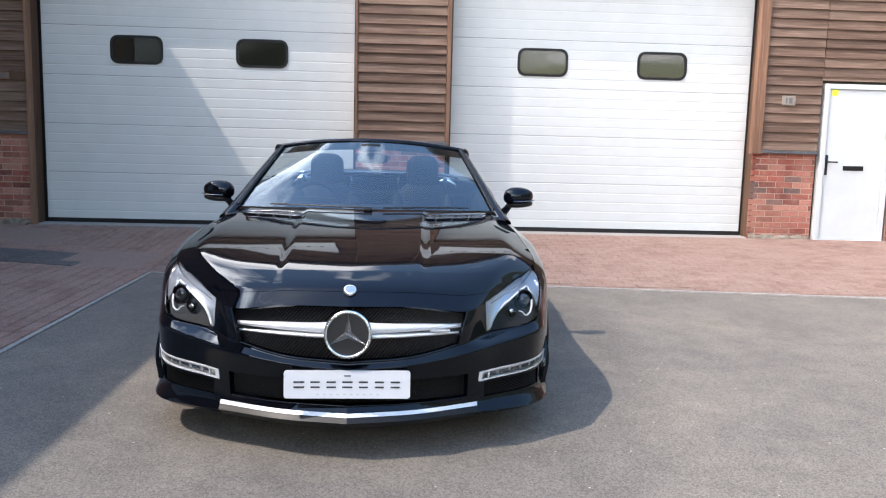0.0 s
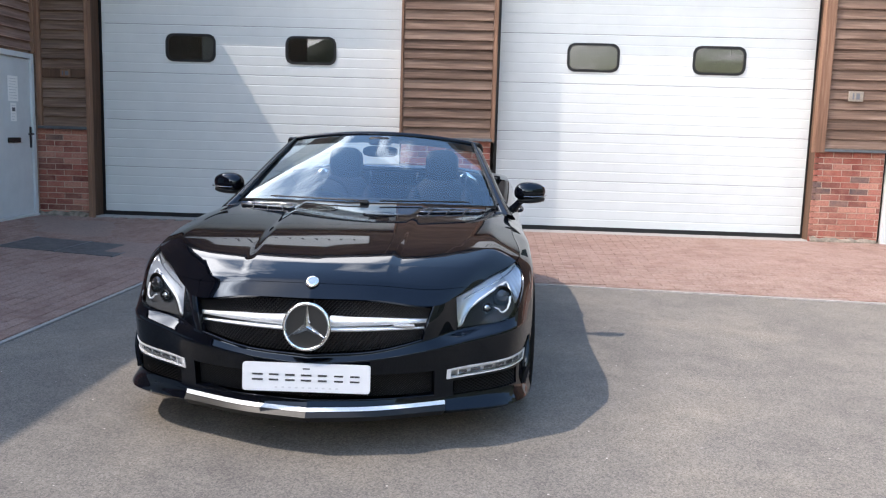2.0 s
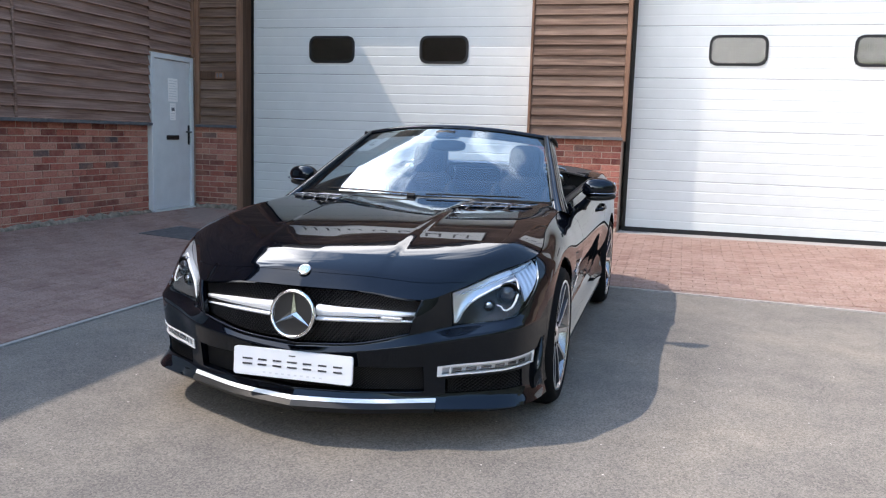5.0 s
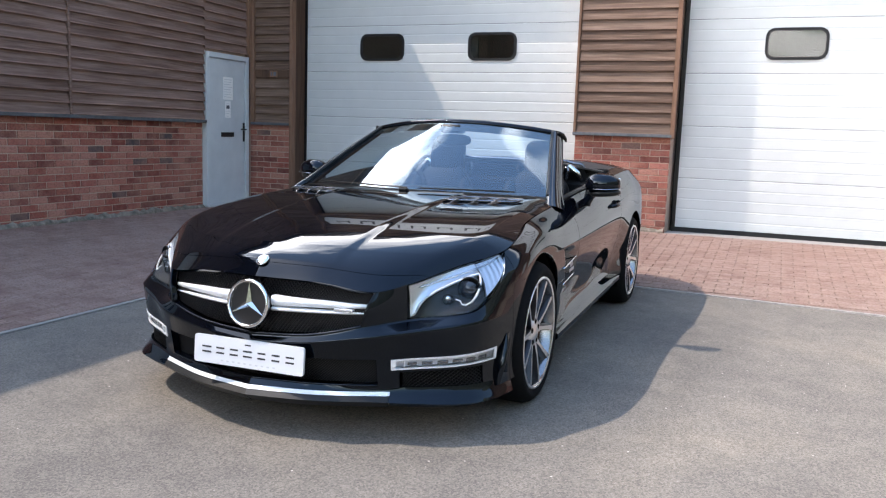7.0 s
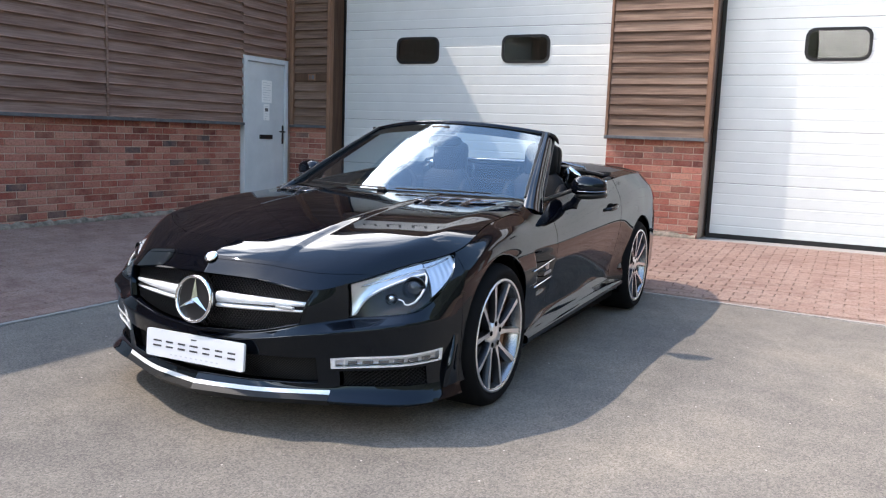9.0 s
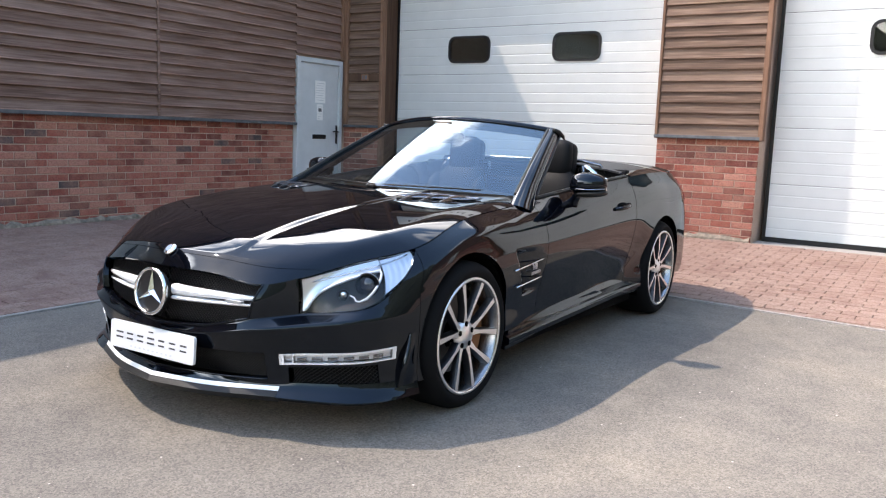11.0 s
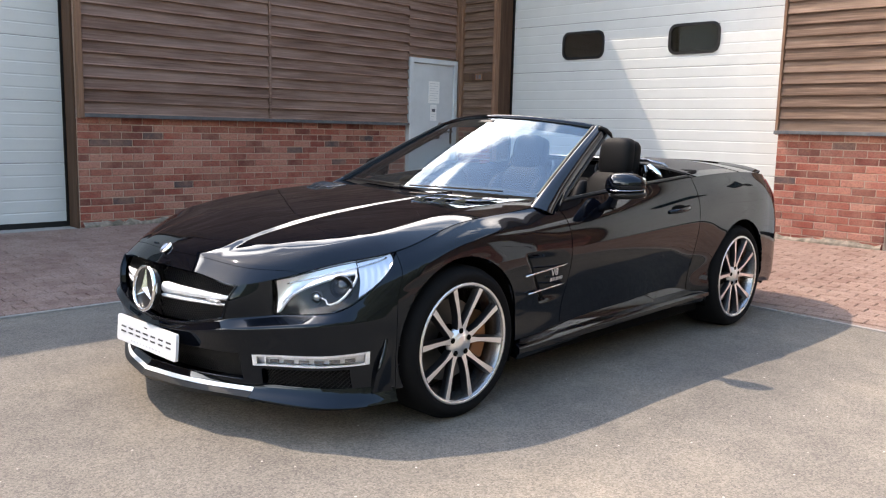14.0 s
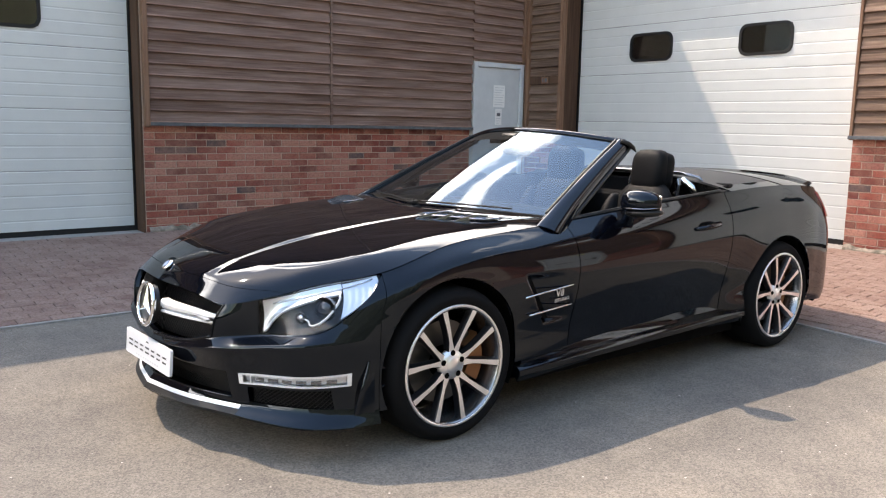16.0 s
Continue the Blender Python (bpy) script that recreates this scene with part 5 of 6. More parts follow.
        rows.append([cn.verts.new((side * a[0], a[1], a[2])) for a in (p - np.array([0.004, 0, 0]), p + np.array([lift, -lift * 0.5, 0]), p + np.array([lift, 0.01, 0]), q)])
    for a, b in zip(rows, rows[1:]):
        for i in range(3):
            cn.faces.new((a[i], a[i + 1], b[i + 1], b[i]))
    bmesh.ops.recalc_face_normals(cn, faces=cn.faces)
    part("corner_blade", cn, M["paint"], car, "glossy black blade on the bumper corner", smooth=True)

# ---- wheels ----
def wheel(radius, width, name="wheel"):
    """A wheel round the x axis, its face towards +x."""
    root = new(name)
    rim_r = 0.257
    prof = [(rim_r + 0.004, -width / 2 + 0.02), (rim_r + 0.030, -width / 2 + 0.004), (radius - 0.030, -width / 2), (radius - 0.010, -width / 2 + 0.022), (radius, -width / 2 + 0.05), (radius, width / 2 - 0.05),
            (radius - 0.010, width / 2 - 0.022), (radius - 0.030, width / 2 - 0.002), (rim_r + 0.035, width / 2 + 0.001), (rim_r + 0.012, width / 2 - 0.004), (rim_r + 0.002, width / 2 - 0.016)]
    turn = Matrix.Rotation(radians(-90), 4, "Z")          # y axis to x axis

    def turned(p, n=64):
        bm = lathe_y(p, n)
        bmesh.ops.transform(bm, matrix=turn, verts=bm.verts)
        return bm

    ty = part("tyre", turned(prof), M["tyre"], root, "low-profile black tyre", smooth=True)
    bm = turned([(rim_r - 0.012, -width / 2 + 0.02), (rim_r - 0.03, 0.0), (rim_r - 0.024, width / 2 - 0.05), (rim_r - 0.012, width / 2 - 0.016), (rim_r - 0.008, width / 2 - 0.006), (rim_r + 0.004, width / 2 - 0.004), (rim_r + 0.008, width / 2 - 0.012)])
    part("rim", bm, M["barrel"], root, "polished grey alloy rim", smooth=True)
    part("rim_lip", turned([(rim_r - 0.006, width / 2 - 0.010), (rim_r - 0.004, width / 2 - 0.004), (rim_r + 0.005, width / 2 - 0.0025), (rim_r + 0.008, width / 2 - 0.010)]), M["alloy"], root, "bright machined rim lip", smooth=True)
    face = width / 2 - 0.010
    hub_x = face - 0.022
    # ten spokes in five pairs, each pair drawn together at the hub
    for way in (-1, 1):
        sp, rows = bmesh.new(), []
        for t in np.linspace(0, 1, 14):
            r = 0.040 + (rim_r - 0.044) * t
            half = 0.021 - 0.0100 * min(t / 0.34, 1) ** 0.8 + 0.0050 * max(0, (t - 0.34) / 0.66) ** 1.3
            x = hub_x + (face - hub_x) * t ** 1.8 + 0.006 * math.sin(math.pi * t)
            lean = way * (0.17 * (1 - t) ** 1.6 - 0.02)
            c = Vector((0, math.cos(math.pi / 2 + lean), math.sin(math.pi / 2 + lean)))
            s_ = Vector((0, -c.z, c.y))
            rows.append([sp.verts.new(c * r + s_ * a + Vector((xx, 0, 0))) for a, xx in ((-half - 0.004, x - 0.032), (-half, x - 0.005), (-half + 0.003, x), (half - 0.003, x), (half, x - 0.005), (half + 0.004, x - 0.032))])
        for a, b in zip(rows, rows[1:]):
            for i in range(5):
                q = sp.faces.new((a[i], a[i + 1], b[i + 1], b[i]))
                q.material_index = 0 if i == 2 else 1
        bmesh.ops.recalc_face_normals(sp, faces=sp.faces)
        for e in sp.edges:
            if len(e.link_faces) == 2 and e.link_faces[0].material_index != e.link_faces[1].material_index:
                e.smooth = False
        me = mesh_of("spoke", sp, [M["alloy"], M["alloy_dark"]], True)
        for k in range(5):
            ob = new("spoke", me)
            ob.parent = root
            ob.rotation_euler = (2 * math.pi * k / 5 - way * math.pi / 10 - radians(5), 0, 0)
            if k == 0:
                tagged(ob, "slim machined alloy spoke")
    hubb = part("hub", turned([(0.0, hub_x + 0.010), (0.028, hub_x + 0.010), (0.033, hub_x + 0.006), (0.036, hub_x + 0.004), (0.062, hub_x + 0.002), (0.068, hub_x - 0.02)], 40), M["alloy"], root, "alloy hub with a silver cap", smooth=True)
    # near-black discs, slightly proud, give the bolt holes their shade
    cyl = lathe_y([(0.0, hub_x + 0.0055), (0.0105, hub_x + 0.006), (0.0125, hub_x + 0.005), (0.0125, hub_x - 0.01)], 14)
    bmesh.ops.transform(cyl, matrix=turn, verts=cyl.verts)
    me = mesh_of("bolt_hole", cyl, M["void"])
    for k in range(5):
        a = math.pi / 2 + 2 * math.pi * k / 5
        ob = new("bolt_hole", me)
        ob.parent, ob.location = hubb, (0.0, 0.052 * math.cos(a), 0.052 * math.sin(a))
    part("brake_disc", turned([(0.07, 0.0), (0.07, 0.022), (0.180, 0.022), (0.180, 0.0), (0.07, 0.0)]), M["disc"], root, "steel brake disc", smooth=False)
    cal = bmesh.new()
    rows = []
    for t in np.linspace(radians(-32), radians(32), 9):
        rows.append([cal.verts.new((xx, -r * math.cos(t) * -1, r * math.sin(t))) for r, xx in ((0.115, 0.03), (0.115, 0.062), (0.195, 0.062), (0.205, 0.045), (0.205, 0.0))])
    for a, b in zip(rows, rows[1:]):
        for i in range(4):
            cal.faces.new((a[i], a[i + 1], b[i + 1], b[i]))
    cal.faces.new(rows[0])
    cal.faces.new(rows[-1][::-1])
    bmesh.ops.recalc_face_normals(cal, faces=cal.faces)
    part("caliper", cal, M["caliper"], root, "bronze brake caliper")
    part("barrel", turned([(rim_r - 0.02, -width / 2 + 0.01), (0.0, -width / 2 + 0.012)], 32), M["void"], root, "dark inner wheel")
    return root


front_w, rear_w = wheel(0.333, 0.255), wheel(0.331, 0.280)
front_w.parent = rear_w.parent = car
HUB_F = 0.945 - 0.255 / 2
HUB_R = 0.945 - 0.280 / 2
front_w.location, rear_w.location = (HUB_F, AXLE_F, 0.326), (HUB_R, AXLE_R, 0.331)
for w, x, y in ((front_w, HUB_F, AXLE_F), (rear_w, HUB_R, AXLE_R)):
    c = copy_thing(w, pose(-x, y, w.location.z, 0, 0, 180))
    c.parent = car
tagged(front_w, "ten-spoke alloy wheel with a bronze caliper")
# dark liners inside the arches
for cy, cz, r in ARCHES:
    for side in (1, -1):
        bm = bmesh.new()
        rows = []
        for t in np.linspace(radians(-25), radians(205), 30):
            rr = r + 0.012
            rows.append([bm.verts.new((side * x, cy + rr * math.cos(t), cz + rr * math.sin(t))) for x in (0.90, 0.55)])
        for a, b in zip(rows, rows[1:]):
            bm.faces.new((a[0], a[1], b[1], b[0]))
        bm.faces.new([q[1] for q in rows])
        part("arch_liner", bm, M["void"], car, "matt black wheel-arch liner")
# front tray, following the lip
rim_line = [skin(np.array([s]), np.array([0.0]))[0] for s in np.linspace(0, 4.6, 24)]
outline = [(p[0] * 0.985, p[1] + 0.025) for p in rim_line] + [(0.80, -0.45)]
outline = [(-x, y) for x, y in outline[:0:-1]] + outline
tray = plate_of(outline, 0.176, 0.186)
bmesh.ops.transform(tray, matrix=Matrix(((1, 0, 0, 0), (0, 0, 1, 0), (0, 1, 0, 0), (0, 0, 0, 1))), verts=tray.verts)
bmesh.ops.recalc_face_normals(tray, faces=tray.faces)
part("undertray", tray, M["void"], car, "matt black underbody panel")
for x, y0, y1, z0, z1 in ((0.55, -0.445, 0.415, 0.16, 0.45), (0.86, 0.42, 2.145, 0.155, 0.30), (0.55, 2.15, 2.995, 0.17, 0.5), (0.78, 3.0, 3.25, 0.2, 0.6)):
    part("undertray", boxed(-x, x, y0, y1, z0, z1), M["void"], car, "matt black underbody panel")


# ---- windscreen, cabin, mirrors ----
def screen_base(u):
    return np.array([0.775 * u, 0.395 + 0.255 * abs(u) ** 1.55, 0.925 - 0.018 * u * u])


def screen_top(u):
    return np.array([0.605 * u, 1.135 + 0.20 * abs(u) ** 1.6, 1.302 - 0.052 * abs(u) ** 2.0])


rows = []
for u in np.linspace(-1, 1, 41):
    a, b = screen_base(u), screen_top(u)
    n = np.array([0, -0.5, 0.85])
    rows.append([a + (b - a) * t + n * 0.012 * math.sin(math.pi * t) * (1 - 0.5 * u * u) for t in np.linspace(0, 1, 16)])
P = np.array(rows)
screen = part("windscreen", sheet(P, None, False, 0.0), M["screen_glass"], car, "raked windscreen glass reflecting the sky", smooth=True)
screen.visible_shadow = False
for side in (1, -1):
    rows_p = []
    for t in np.linspace(-0.16, 1.03, 18):
        a, b = screen_base(0.975), screen_top(0.975)
        p = a + (b - a) * t + np.array([0, -0.5, 0.85]) * 0.007 * math.sin(math.pi * max(0, min(1, t)))
        g = 1.05 - 0.30 * t + 0.8 * max(0, 0.15 - t)
        rows_p.append([p + g * np.array(q) for q in ((0.0, 0.004, -0.006), (0.002, -0.004, 0.006), (0.014, -0.003, 0.013), (0.030, 0.006, 0.014), (0.046, 0.022, 0.009), (0.058, 0.042, 0.000), (0.064, 0.064, -0.011), (0.064, 0.086, -0.022), (0.056, 0.098, -0.030), (0.030, 0.094, -0.034), (0.008, 0.07, -0.03))])
    part("pillar", sheet(np.array(rows_p), None, False, 0.0, side), M["paint"], car, "glossy black windscreen pillar", smooth=True)
    # gasket between pillar and glass
    part("gasket", tube([(side * (q[0] - 0.012), q[1] - 0.012, q[2] + 0.012) for q in rows[-1]], 0.009, 6), M["black_plastic"], car, "black glass seal")
hdr = [tuple(screen_top(u) + np.array([0, 0.03, 0.004])) for u in np.linspace(-1.02, 1.02, 31)]
part("header", tube(hdr, 0.030, 10, flat=0.62), M["paint"], car, "glossy black windscreen header", smooth=True)
part("shade_band", sheet(np.array([[q[i] + np.array([0, 0.006, -0.004]) for i in (13, 14, 15)] for q in rows]), None, False, 0.0), M["black_plastic"], car, "dark band along the top of the glass", smooth=True)
for side in (1, -1):
    part("roof_latch", tube([(side * 0.628, 1.33, 1.262), (side * 0.640, 1.372, 1.248), (side * 0.652, 1.402, 1.226), (side * 0.660, 1.416, 1.204)], [0.012, 0.017, 0.014, 0.005], 10, flat=0.8), M["black_plastic"], car, "black rubber seal on the frame end", smooth=True)
    seal = [screen_base(0.985) + (screen_top(0.985) - screen_base(0.985)) * t + np.array([0.052 - 0.016 * t, 0.098 - 0.028 * t, -0.036 + 0.01 * t]) for t in np.linspace(0.05, 1.0, 14)]
    part("frame_seal", tube([(side * q[0], q[1], q[2]) for q in seal], 0.010, 8), M["black_plastic"], car, "black rubber seal behind the pillar", smooth=True)

# cowl, wipers
cow = np.array([[screen_base(u) * (1, 1, 1) + np.array([0, d, -0.014 - 0.35 * max(0, -d) * 0.2 + (0.012 if d > 0 else 0)]) for d in (-0.075, -0.03, 0.03)] for u in np.linspace(-0.97, 0.97, 31)])
part("cowl", sheet(cow, None, False, 0.01), M["black_plastic"], car, "matt black scuttle panel", smooth=True)
for x0, x1, d in ((0.04, -0.56, 0.0), (0.10, 0.60, 0.0)):
    pts = []
    for t in np.linspace(0, 1, 12):
        x = x0 + (x1 - x0) * t
        a, b = screen_base(x / 0.775), screen_top(x / 0.775)
        p = a + (b - a) * (0.005 + 0.02 * t)
        pts.append((p[0], p[1] - 0.016, p[2] + 0.008))
    part("wiper", tube(pts, 0.0045, 6), M["black_plastic"], car, "black wiper blade")
part("wiper_hub", boxed(-0.01, 0.04, 0.372, 0.42, 0.915, 0.932, 0.007), M["black_plastic"], car, "black wiper pivot cover")

# bonnet vents with bright fins
for side in (1, -1):
    base = [(0.335, 0.19), (0.66, 0.335), (0.69, 0.415), (0.38, 0.35)]

    def on_hood(x, y):
        d = (HOOD[..., 0] - x) ** 2 + (HOOD[..., 1] - y) ** 2
        i = np.unravel_index(np.argmin(d), d.shape)
        return HOOD[i][2]

    bm = bmesh.new()
    v = [bm.verts.new((side * x, y, on_hood(x, y) + 0.005)) for x, y in base]
    bm.faces.new(v if side > 0 else v[::-1])
    bmesh.ops.subdivide_edges(bm, edges=bm.edges[:], cuts=4, use_grid_fill=True)
    for q in bm.verts:
        q.co.z = on_hood(abs(q.co.x), q.co.y) + 0.006
    vent = part("bonnet_vent", bm, M["mesh_black"], car, "black bonnet vent with bright fins", smooth=True)
    edge = base + base[:1]
    rim_pts = []
    for (x0, y0), (x1, y1) in zip(edge, edge[1:]):
        for t in np.linspace(0, 1, 8)[:-1]:
            x, y = x0 + (x1 - x0) * t, y0 + (y1 - y0) * t
            rim_pts.append((side * x, y, on_hood(x, y) + 0.008))
    part("vent_frame", tube(rim_pts, 0.005, 6, closed=True), M["fin"], vent, "satin silver vent frame", smooth=True)
    # two upright blades along the flow, leaf-shaped from the side
    for f in (0.22, 0.50, 0.78):
        x0, y0 = 0.335 + (0.66 - 0.335) * f - 0.02, 0.19 + (0.335 - 0.19) * f - 0.085
        bm = bmesh.new()
        low, top = [], []
        for t in np.linspace(0, 1, 9):
            x, y = x0 + 0.055 * t, y0 + 0.235 * t
            z = on_hood(x, y)
            rise = 0.002 + 0.020 * math.sin(math.pi * (0.03 + 0.94 * t)) ** 1.4
            for e in (-0.0035, 0.0035):
                (low if e < 0 else top).append((bm.verts.new((side * x + e, y, z)), bm.verts.new((side * x + e * 0.6, y, z + rise))))
        for i in range(8):
            bm.faces.new((low[i][0], low[i + 1][0], low[i + 1][1], low[i][1]))
            bm.faces.new((top[i][0], top[i][1], top[i + 1][1], top[i + 1][0]))
            bm.faces.new((low[i][1], low[i + 1][1], top[i + 1][1], top[i][1]))
        bmesh.ops.recalc_face_normals(bm, faces=bm.faces)
        part("fin", bm, M["fin"], vent, "bright upright vent blade")
    # short bars across the mouth of the slot
    for i in range(11):
        f = (i + 0.8) / 12
        x0, y0 = 0.335 + (0.66 - 0.335) * f, 0.19 + (0.335 - 0.19) * f + 0.012
        x1, y1 = x0 + 0.008, y0 + 0.032
        part("louvre", tube([(side * x0, y0, on_hood(x0, y0) + 0.007), (side * x1, y1, on_hood(x1, y1) + 0.010)], 0.0035, 5), M["fin"], vent)


def blob(cx, cy, cz, rx, ry, rz, power=2.6, n=24, m=14, shear=0.0):
    """A rounded pad: a superellipsoid."""
    bm = bmesh.new()

    def sg(v, p):
        return math.copysign(abs(v) ** (2 / p), v)

    rings = []
    for j in range(m + 1):
        b = -math.pi / 2 + math.pi * j / m
        rings.append([bm.verts.new((cx + rx * sg(math.cos(b), power) * sg(math.cos(a), power), cy + ry * sg(math.cos(b), power) * sg(math.sin(a), power) + shear * rz * sg(math.sin(b), power), cz + rz * sg(math.sin(b), power)))
                      for a in (2 * math.pi * i / n for i in range(n))])
    for a, b in zip(rings, rings[1:]):
        for i in range(n):
            bm.faces.new((a[i], a[(i + 1) % n], b[(i + 1) % n], b[i]))
    bmesh.ops.remove_doubles(bm, verts=bm.verts, dist=1e-5)
    bmesh.ops.recalc_face_normals(bm, faces=bm.faces)
    return bm


# door mirrors
for side in (1, -1):
    bm = blob(-0.012, 0, 0.006, 0.100, 0.074, 0.064, 2.5, 40, 24)
    for q in bm.verts:
        t = min(1.0, max(0.0, (q.co.x + 0.100) / 0.200))                # 0 at the inner end, 1 at the tip
        q.co.z *= 1.06 - 0.30 * t * t if q.co.z > 0 else 0.80 - 0.15 * t
        q.co.z += 0.010 * t
        q.co.y += 0.040 * t * t
        if q.co.y > 0.035:
            q.co.y = 0.035 + (q.co.y - 0.035) * 0.3
    pod = part("door_mirror", bm, M["paint"], car, "glossy black door mirror", smooth=True)
    pod.matrix_local = Matrix.Translation((side * 0.985, 1.075, 0.958)) @ Matrix.Diagonal((side, 1, 1, 1))
    low = blob(0, 0.004, -0.044, 0.088, 0.060, 0.022, 2.4, 32, 12)
    for q in low.verts:
        t = (q.co.x + 0.088) / 0.176
        q.co.y += 0.036 * t * t
        q.co.z += 0.012 * t
    part("mirror_base", low, M["black_plastic"], pod, "matt black underside of the mirror", smooth=True)
    part("mirror_glass", boxed(-0.085, 0.082, 0.040, 0.047, -0.050, 0.050, 0.003), M["mirror_glass"], pod, "mirror glass")
    part("indicator", tube([(-0.055, -0.066, -0.014), (0.0, -0.071, -0.014), (0.055, -0.056, -0.012), (0.088, -0.018, -0.008), (0.094, 0.02, -0.006)], [0.0015, 0.003, 0.0032, 0.003, 0.0015], 6), M["fin"], pod, "slim indicator strip")
    part("mirror_foot", tube([(-0.118, 0.034, -0.120), (-0.102, 0.024, -0.090), (-0.080, 0.012, -0.060), (-0.055, 0.004, -0.030)], [0.036, 0.030, 0.026, 0.030], 12, flat=0.85), M["paint"], pod, "black mirror stalk", smooth=True)

# door handles
for dr, side in zip(doors, (1, -1)):
    y0, z0 = 1.735, 0.808
    part("handle", tube([(side * 0.928, y0 - 0.115, z0 - 0.010), (side * 0.950, y0 - 0.075, z0 - 0.006), (side * 0.958, y0, z0), (side * 0.950, y0 + 0.075, z0 + 0.008), (side * 0.926, y0 + 0.115, z0 + 0.010)], [0.010, 0.013, 0.014, 0.013, 0.010], 10), M["paint"], dr, "black pull handle", smooth=True)
    # dark pad instead of a hollow; the cup's shade is its colour
    part("handle_cup", blob(side * 0.921, y0, z0 - 0.004, 0.012, 0.095, 0.030, 2.2, 20, 10), M["void"], dr, "near-black pad for the shade behind the handle", smooth=True)
    pts = [tuple(np.array([side, 1, 1]) * (skin(np.array([s]), np.array([6.0]))[0] + np.array([-0.02, 0, 0.006]))) for s in np.linspace(8.02, 9.98, 24)]
    part("window_seal", tube(pts, 0.012, 6), M["black_plastic"], dr, "black waist seal")

# cabin tub
for side in (1, -1):
    pts_o = [skin(np.array([s]), np.array([6.0]))[0] for s in np.linspace(8.0, 10.3, 16)]
    P = np.array([[q + np.array([-0.02, 0, 0.0]), q + np.array([-0.055, 0, 0.004]), np.array([q[0] - 0.12, q[1], q[2] - 0.10]), np.array([q[0] - 0.13, q[1], 0.55]), np.array([q[0] - 0.20, q[1], 0.30])] for q in pts_o])
    part("door_card", sheet(P, None, False, 0.0, side), M["leather"], car, "black leather door lining", smooth=True)
part("floor_pan", boxed(-0.76, 0.76, 0.75, 2.10, 0.26, 0.31), M["carpet"], car, "dark carpeted floor")
part("dashboard", merge(blob(0, 0.80, 0.80, 0.78, 0.26, 0.115, 3.2, 40, 14), blob(-0.37, 0.93, 0.90, 0.17, 0.10, 0.05, 2.4)), M["leather"], car, "black leather dashboard with a hooded binnacle", smooth=True)
part("centre_console", boxed(-0.12, 0.12, 0.95, 2.0, 0.3, 0.62, 0.04), M["leather"], car, "black centre console")
part("rear_bulkhead", merge(boxed(-0.80, 0.80, 2.10, 2.16, 0.28, 1.02, 0.012), boxed(-0.72, 0.72, 2.035, 2.10, 0.60, 0.93, 0.03)), M["leather"], car, "black trimmed rear bulkhead")
part("wind_deflector", tube([(-0.66, 2.10, 0.985), (-0.62, 2.075, 1.045), (-0.5, 2.07, 1.065), (0.5, 2.07, 1.065), (0.62, 2.075, 1.045), (0.66, 2.10, 0.985)], 0.011, 8), M["fin"], car, "satin rail of the folded wind deflector", smooth=True)


def seat(x):
    st = part("seat", merge(blob(x, 1.50, 0.50, 0.25, 0.29, 0.10, 3.0), blob(x - 0.21, 1.50, 0.56, 0.06, 0.26, 0.08, 2.4), blob(x + 0.21, 1.50, 0.56, 0.06, 0.26, 0.08, 2.4)), M["leather"], car, "black leather sports seat", smooth=True)
    part("backrest", merge(blob(x, 1.86, 0.74, 0.215, 0.085, 0.28, 2.6, shear=0.28), blob(x - 0.19, 1.79, 0.69, 0.058, 0.095, 0.24, 2.2, shear=0.28), blob(x + 0.19, 1.79, 0.69, 0.058, 0.095, 0.24, 2.2, shear=0.28)), M["leather"], st, "bolstered backrest", smooth=True)
    part("headrest", merge(blob(x, 1.945, 1.075, 0.118, 0.066, 0.130, 3.6, shear=0.10), blob(x, 1.985, 1.070, 0.124, 0.050, 0.118, 4.5, shear=0.10)), M["leather"], st, "large squared headrest", smooth=True)
    part("neck", boxed(x - 0.09, x + 0.09, 1.93, 1.99, 0.97, 1.04, 0.012), M["black_plastic"], st, "headrest mount")
    for e in (-1, 1):
        part("belt_guide", tube([(x + e * 0.17, 1.99, 0.93), (x + e * 0.185, 1.985, 1.0), (x + e * 0.175, 1.99, 1.035)], 0.012, 8), M["fin"], st, "grey belt guide")
    return st


seat(0.36)
seat(-0.36)
for side in (1, -1):
    part("roll_hoop", tube([(side * 0.47, 2.05, 0.93), (side * 0.50, 2.035, 1.00), (side * 0.545, 2.03, 1.025), (side * 0.60, 2.04, 0.985), (side * 0.635, 2.06, 0.93)], [0.02, 0.024, 0.024, 0.022, 0.018], 10), M["chrome"], car, "bright roll-hoop cover", smooth=True)

wheel_ring = []
tilt = Matrix.Rotation(radians(-22), 4, "X")
for a in np.linspace(0, 2 * math.pi, 41)[:-1]:
    wheel_ring.append(tuple(Vector((-0.37, 1.14, 0.86)) + tilt @ Vector((0.185 * math.cos(a), 0, 0.175 * math.sin(a)))))
st = part("steering_wheel", tube(wheel_ring, 0.016, 8, closed=True), M["leather"], car, "black leather steering wheel", smooth=True)
part("boss", blob(-0.37, 1.125, 0.855, 0.07, 0.03, 0.06), M["leather"], st, "padded centre", smooth=True)
for e in (-1, 1):
    part("wheel_spoke", tube([(-0.37 + e * 0.05, 1.13, 0.86), (-0.37 + e * 0.175, 1.138, 0.875)], 0.016, 6, flat=0.5), M["fin"], st, "satin grey spoke")
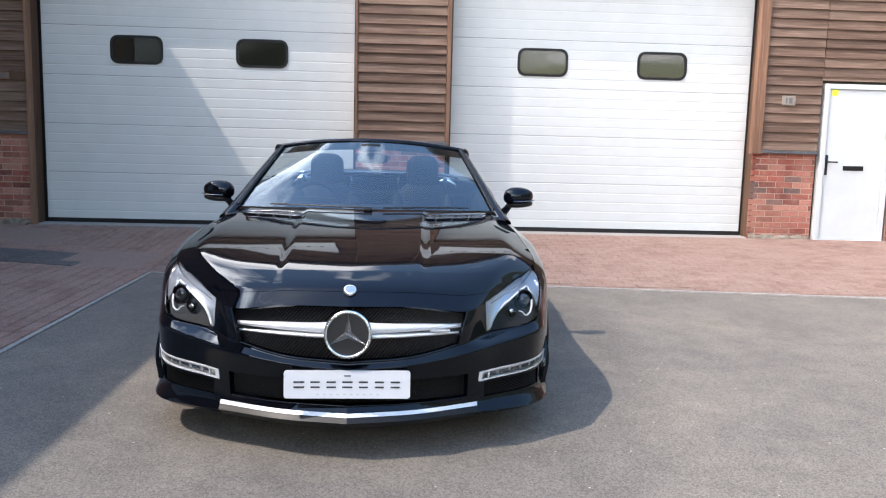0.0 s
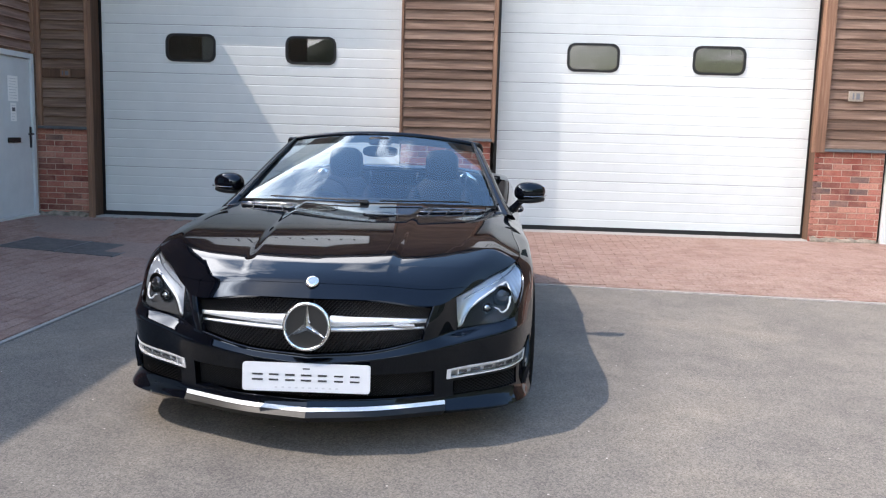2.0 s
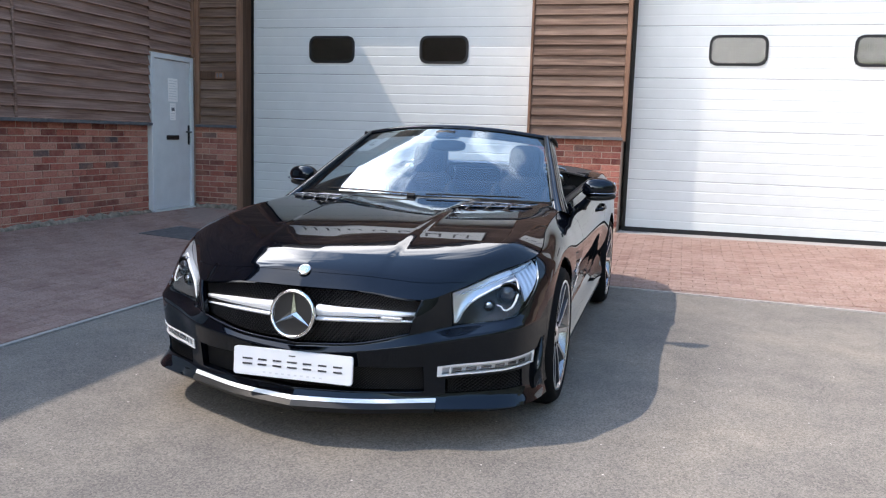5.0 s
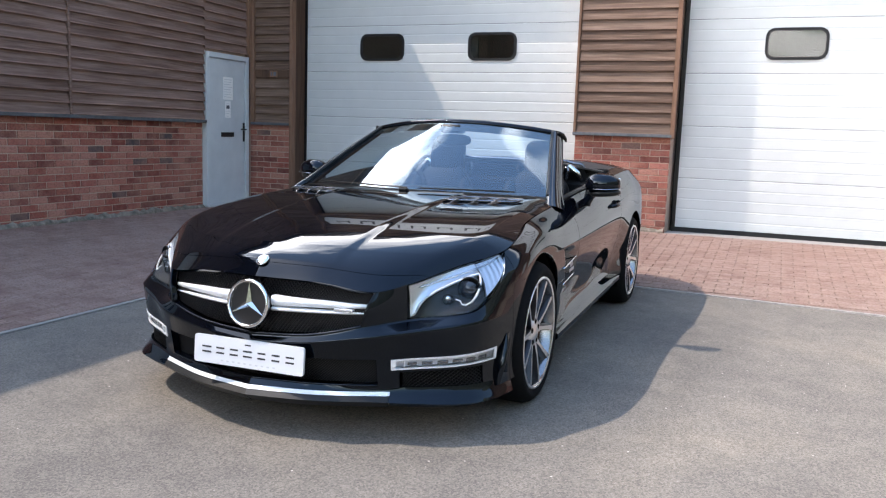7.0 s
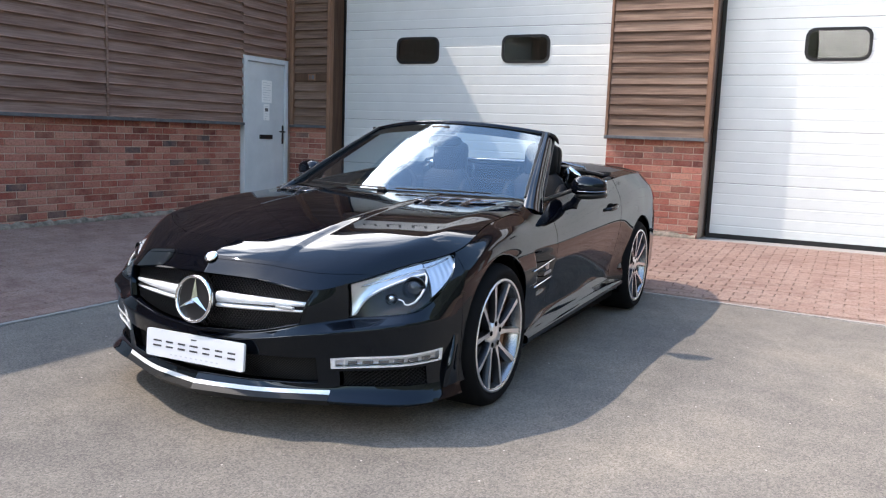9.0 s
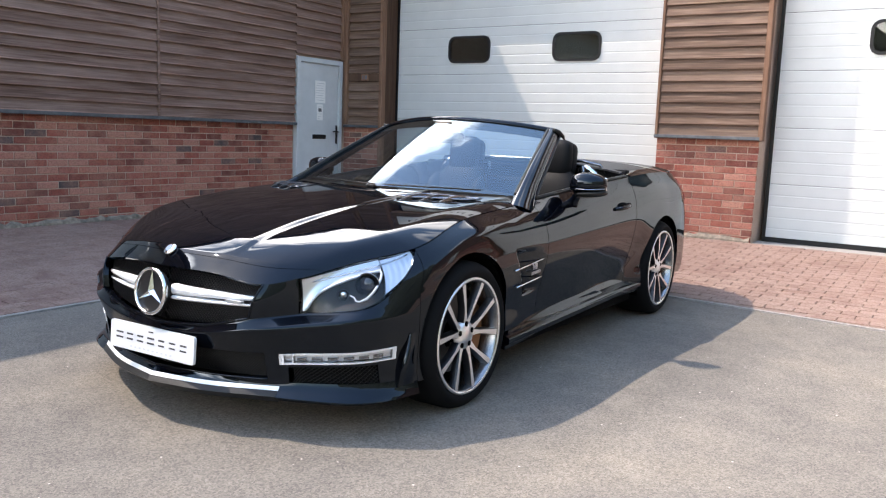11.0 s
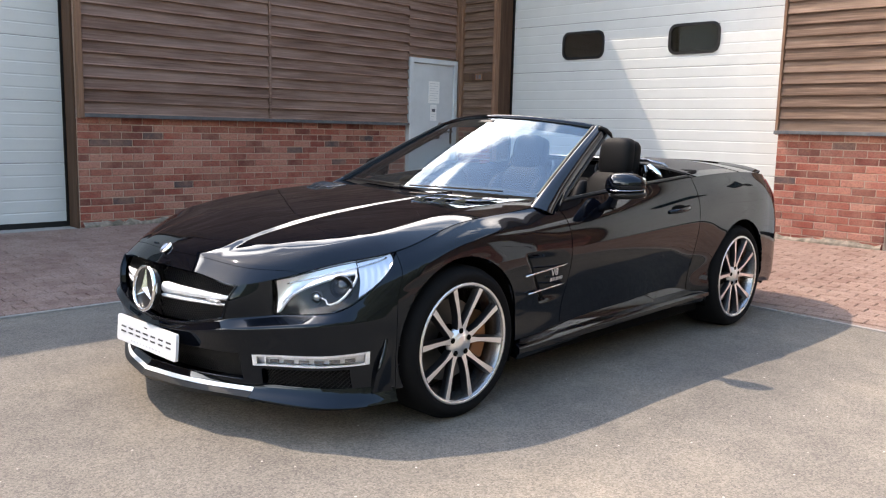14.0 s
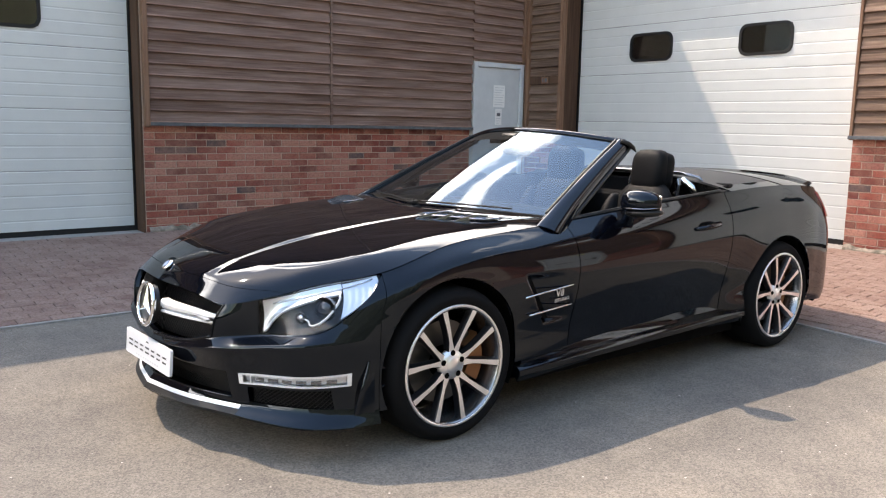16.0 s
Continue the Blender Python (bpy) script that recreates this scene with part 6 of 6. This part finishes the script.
part("interior_mirror", merge(blob(0.0, 1.16, 1.195, 0.115, 0.022, 0.036, 3.0), boxed(-0.07, 0.07, 1.08, 1.20, 1.235, 1.29, 0.02)), M["black_plastic"], car, "black interior mirror and sensor housing", smooth=True)
car.location = (CAR_X, 0, 0)

# ---- bricks and paving blocks, last ----
def block_mesh(name, dx, dy, dz, mat, chamfer=0.003):
    """A block with softened top edges: x dx, y dy, z dz, its origin at the middle of its base."""
    bm = bmesh.new()
    a = [bm.verts.new((sx * dx / 2, sy * dy / 2, 0)) for sx, sy in ((-1, -1), (1, -1), (1, 1), (-1, 1))]
    b = [bm.verts.new((sx * dx / 2, sy * dy / 2, dz - chamfer)) for sx, sy in ((-1, -1), (1, -1), (1, 1), (-1, 1))]
    c = [bm.verts.new((sx * (dx / 2 - chamfer), sy * (dy / 2 - chamfer), dz)) for sx, sy in ((-1, -1), (1, -1), (1, 1), (-1, 1))]
    for p, q in ((a, b), (b, c)):
        for i in range(4):
            bm.faces.new((p[i], p[(i + 1) % 4], q[(i + 1) % 4], q[i]))
    bm.faces.new(c)
    return mesh_of(name, bm, mat)


BL, BH, BJ = 0.215, 0.0645, 0.010
BRICKS = {}


def brick_mesh(length):
    key = round(length, 2)
    if key not in BRICKS:
        BRICKS[key] = block_mesh("brick", length, BH, 0.020, M["brick"], 0.003)
    return BRICKS[key]


def brickwork(parent, a, b, z0, z1, axis, face, seed):
    """Courses of bricks on a face: axis 0 runs along x and faces -y, axis 1 runs along y and faces +x."""
    rng = random.Random(seed)
    rows = int((z1 - z0 + BJ) / (BH + BJ))
    for r in range(rows):
        z = z0 + r * (BH + BJ) + BH / 2
        u = a - (0.0 if r % 2 == 0 else (BL + BJ) / 2)
        while u < b - 0.02:
            p, q = max(u, a), min(u + BL, b)
            if q - p > 0.03:
                ob = new("brick", brick_mesh(q - p))
                ob.parent = parent
                mid, out = (p + q) / 2, rng.uniform(-0.0025, 0.0025)
                jig = rng.uniform(-0.0012, 0.0012)
                if axis == 0:
                    ob.matrix_local = Matrix.Translation((mid, face + 0.016 + out, z + jig)) @ Matrix.Rotation(radians(90), 4, "X")
                else:
                    ob.matrix_local = Matrix.Translation((face - 0.016 + out, mid, z + jig)) @ Matrix.Rotation(radians(90), 4, "Z") @ Matrix.Rotation(radians(90), 4, "X")
            u += BL + BJ


brickwork(wall_west, 0.70, 5.09, 0.155, 1.272, 1, -5.113, 1)
brickwork(wall_north, -5.08, -4.42, 0.155, 1.272, 0, 6.113, 2)
brickwork(wall_north, -0.42, 0.70, 0.155, 1.272, 0, 6.113, 3)
brickwork(wall_north, 4.66, 5.485, 0.155, 1.272, 0, 6.113, 4)
brickwork(wall_north, 6.51, 7.6, 0.155, 1.272, 0, 6.113, 5)

# paving blocks: courses along the walls
PL, PW, PJ = 0.200, 0.100, 0.005
near_block = block_mesh("paving_block", PL, PW, 0.012, M["paver"], 0.004)
verts, faces = [], []
rng = random.Random(7)
row = 0
made = 0


def lay(x, y, along_y, single):
    """One block on the slope of the paving."""
    z = pave_z(x, y)
    sx, sy = (pave_z(x + 0.1, y) - pave_z(x - 0.1, y)) / 0.2, (pave_z(x, y + 0.1) - pave_z(x, y - 0.1)) / 0.2
    dz, tx, ty = rng.uniform(-0.0015, 0.0015), rng.uniform(-0.006, 0.006), rng.uniform(-0.006, 0.006)
    if single:
        ob = new("paving_block", near_block)
        ob.parent = pavement
        ob.location = (x, y, z + 0.001 + dz)
        ob.rotation_euler = (math.atan(sy) + tx, -math.atan(sx) + ty, (radians(90) if along_y else 0) + rng.uniform(-0.006, 0.006))
        return
    hx, hy = (PW / 2, PL / 2) if along_y else (PL / 2, PW / 2)
    n = len(verts)
    for k, (h, c) in enumerate(((0.0, 0.0), (0.009, 0.0), (0.0125, 0.004))):
        for ex, ey in ((-1, -1), (1, -1), (1, 1), (-1, 1)):
            px, py = ex * (hx - c), ey * (hy - c)
            verts.append((x + px, y + py, z + dz + h + px * (sx + ty) + py * (sy + tx)))
    for k in (0, 4):
        for i in range(4):
            j = (i + 1) % 4
            faces.append((n + k + i, n + k + j, n + k + 4 + j, n + k + 4 + i))
    faces.append((n + 8, n + 9, n + 10, n + 11))


y = WALL_Y - 0.055
while y > 2.0:
    x = -2.12 + (0.1 if row % 2 else 0.0)
    while x < 12.5:
        if y - 0.06 > edge_y(x) + 0.02:
            near = 0.7 < x < 4.6 and y < 4.15
            lay(x, y, False, near and made < 300)
            made += near
        x += PL + PJ
    y -= PW + PJ
    row += 1
x, row = -2.2 - 0.08, 0
while x > WALL_X + 0.02:
    y = -8.8 + (0.1 if row % 2 else 0.0)
    while y < 6.05:
        lay(x, y, True, False)
        y += PL + PJ
    x -= PW + PJ
    row += 1
me = bpy.data.meshes.new("paving_field")
me.from_pydata(verts, [], faces)
me.materials.append(M["paver_far"])
field = new("paving_field", me)
field.parent = pavement
tagged(field, kind="stuff")
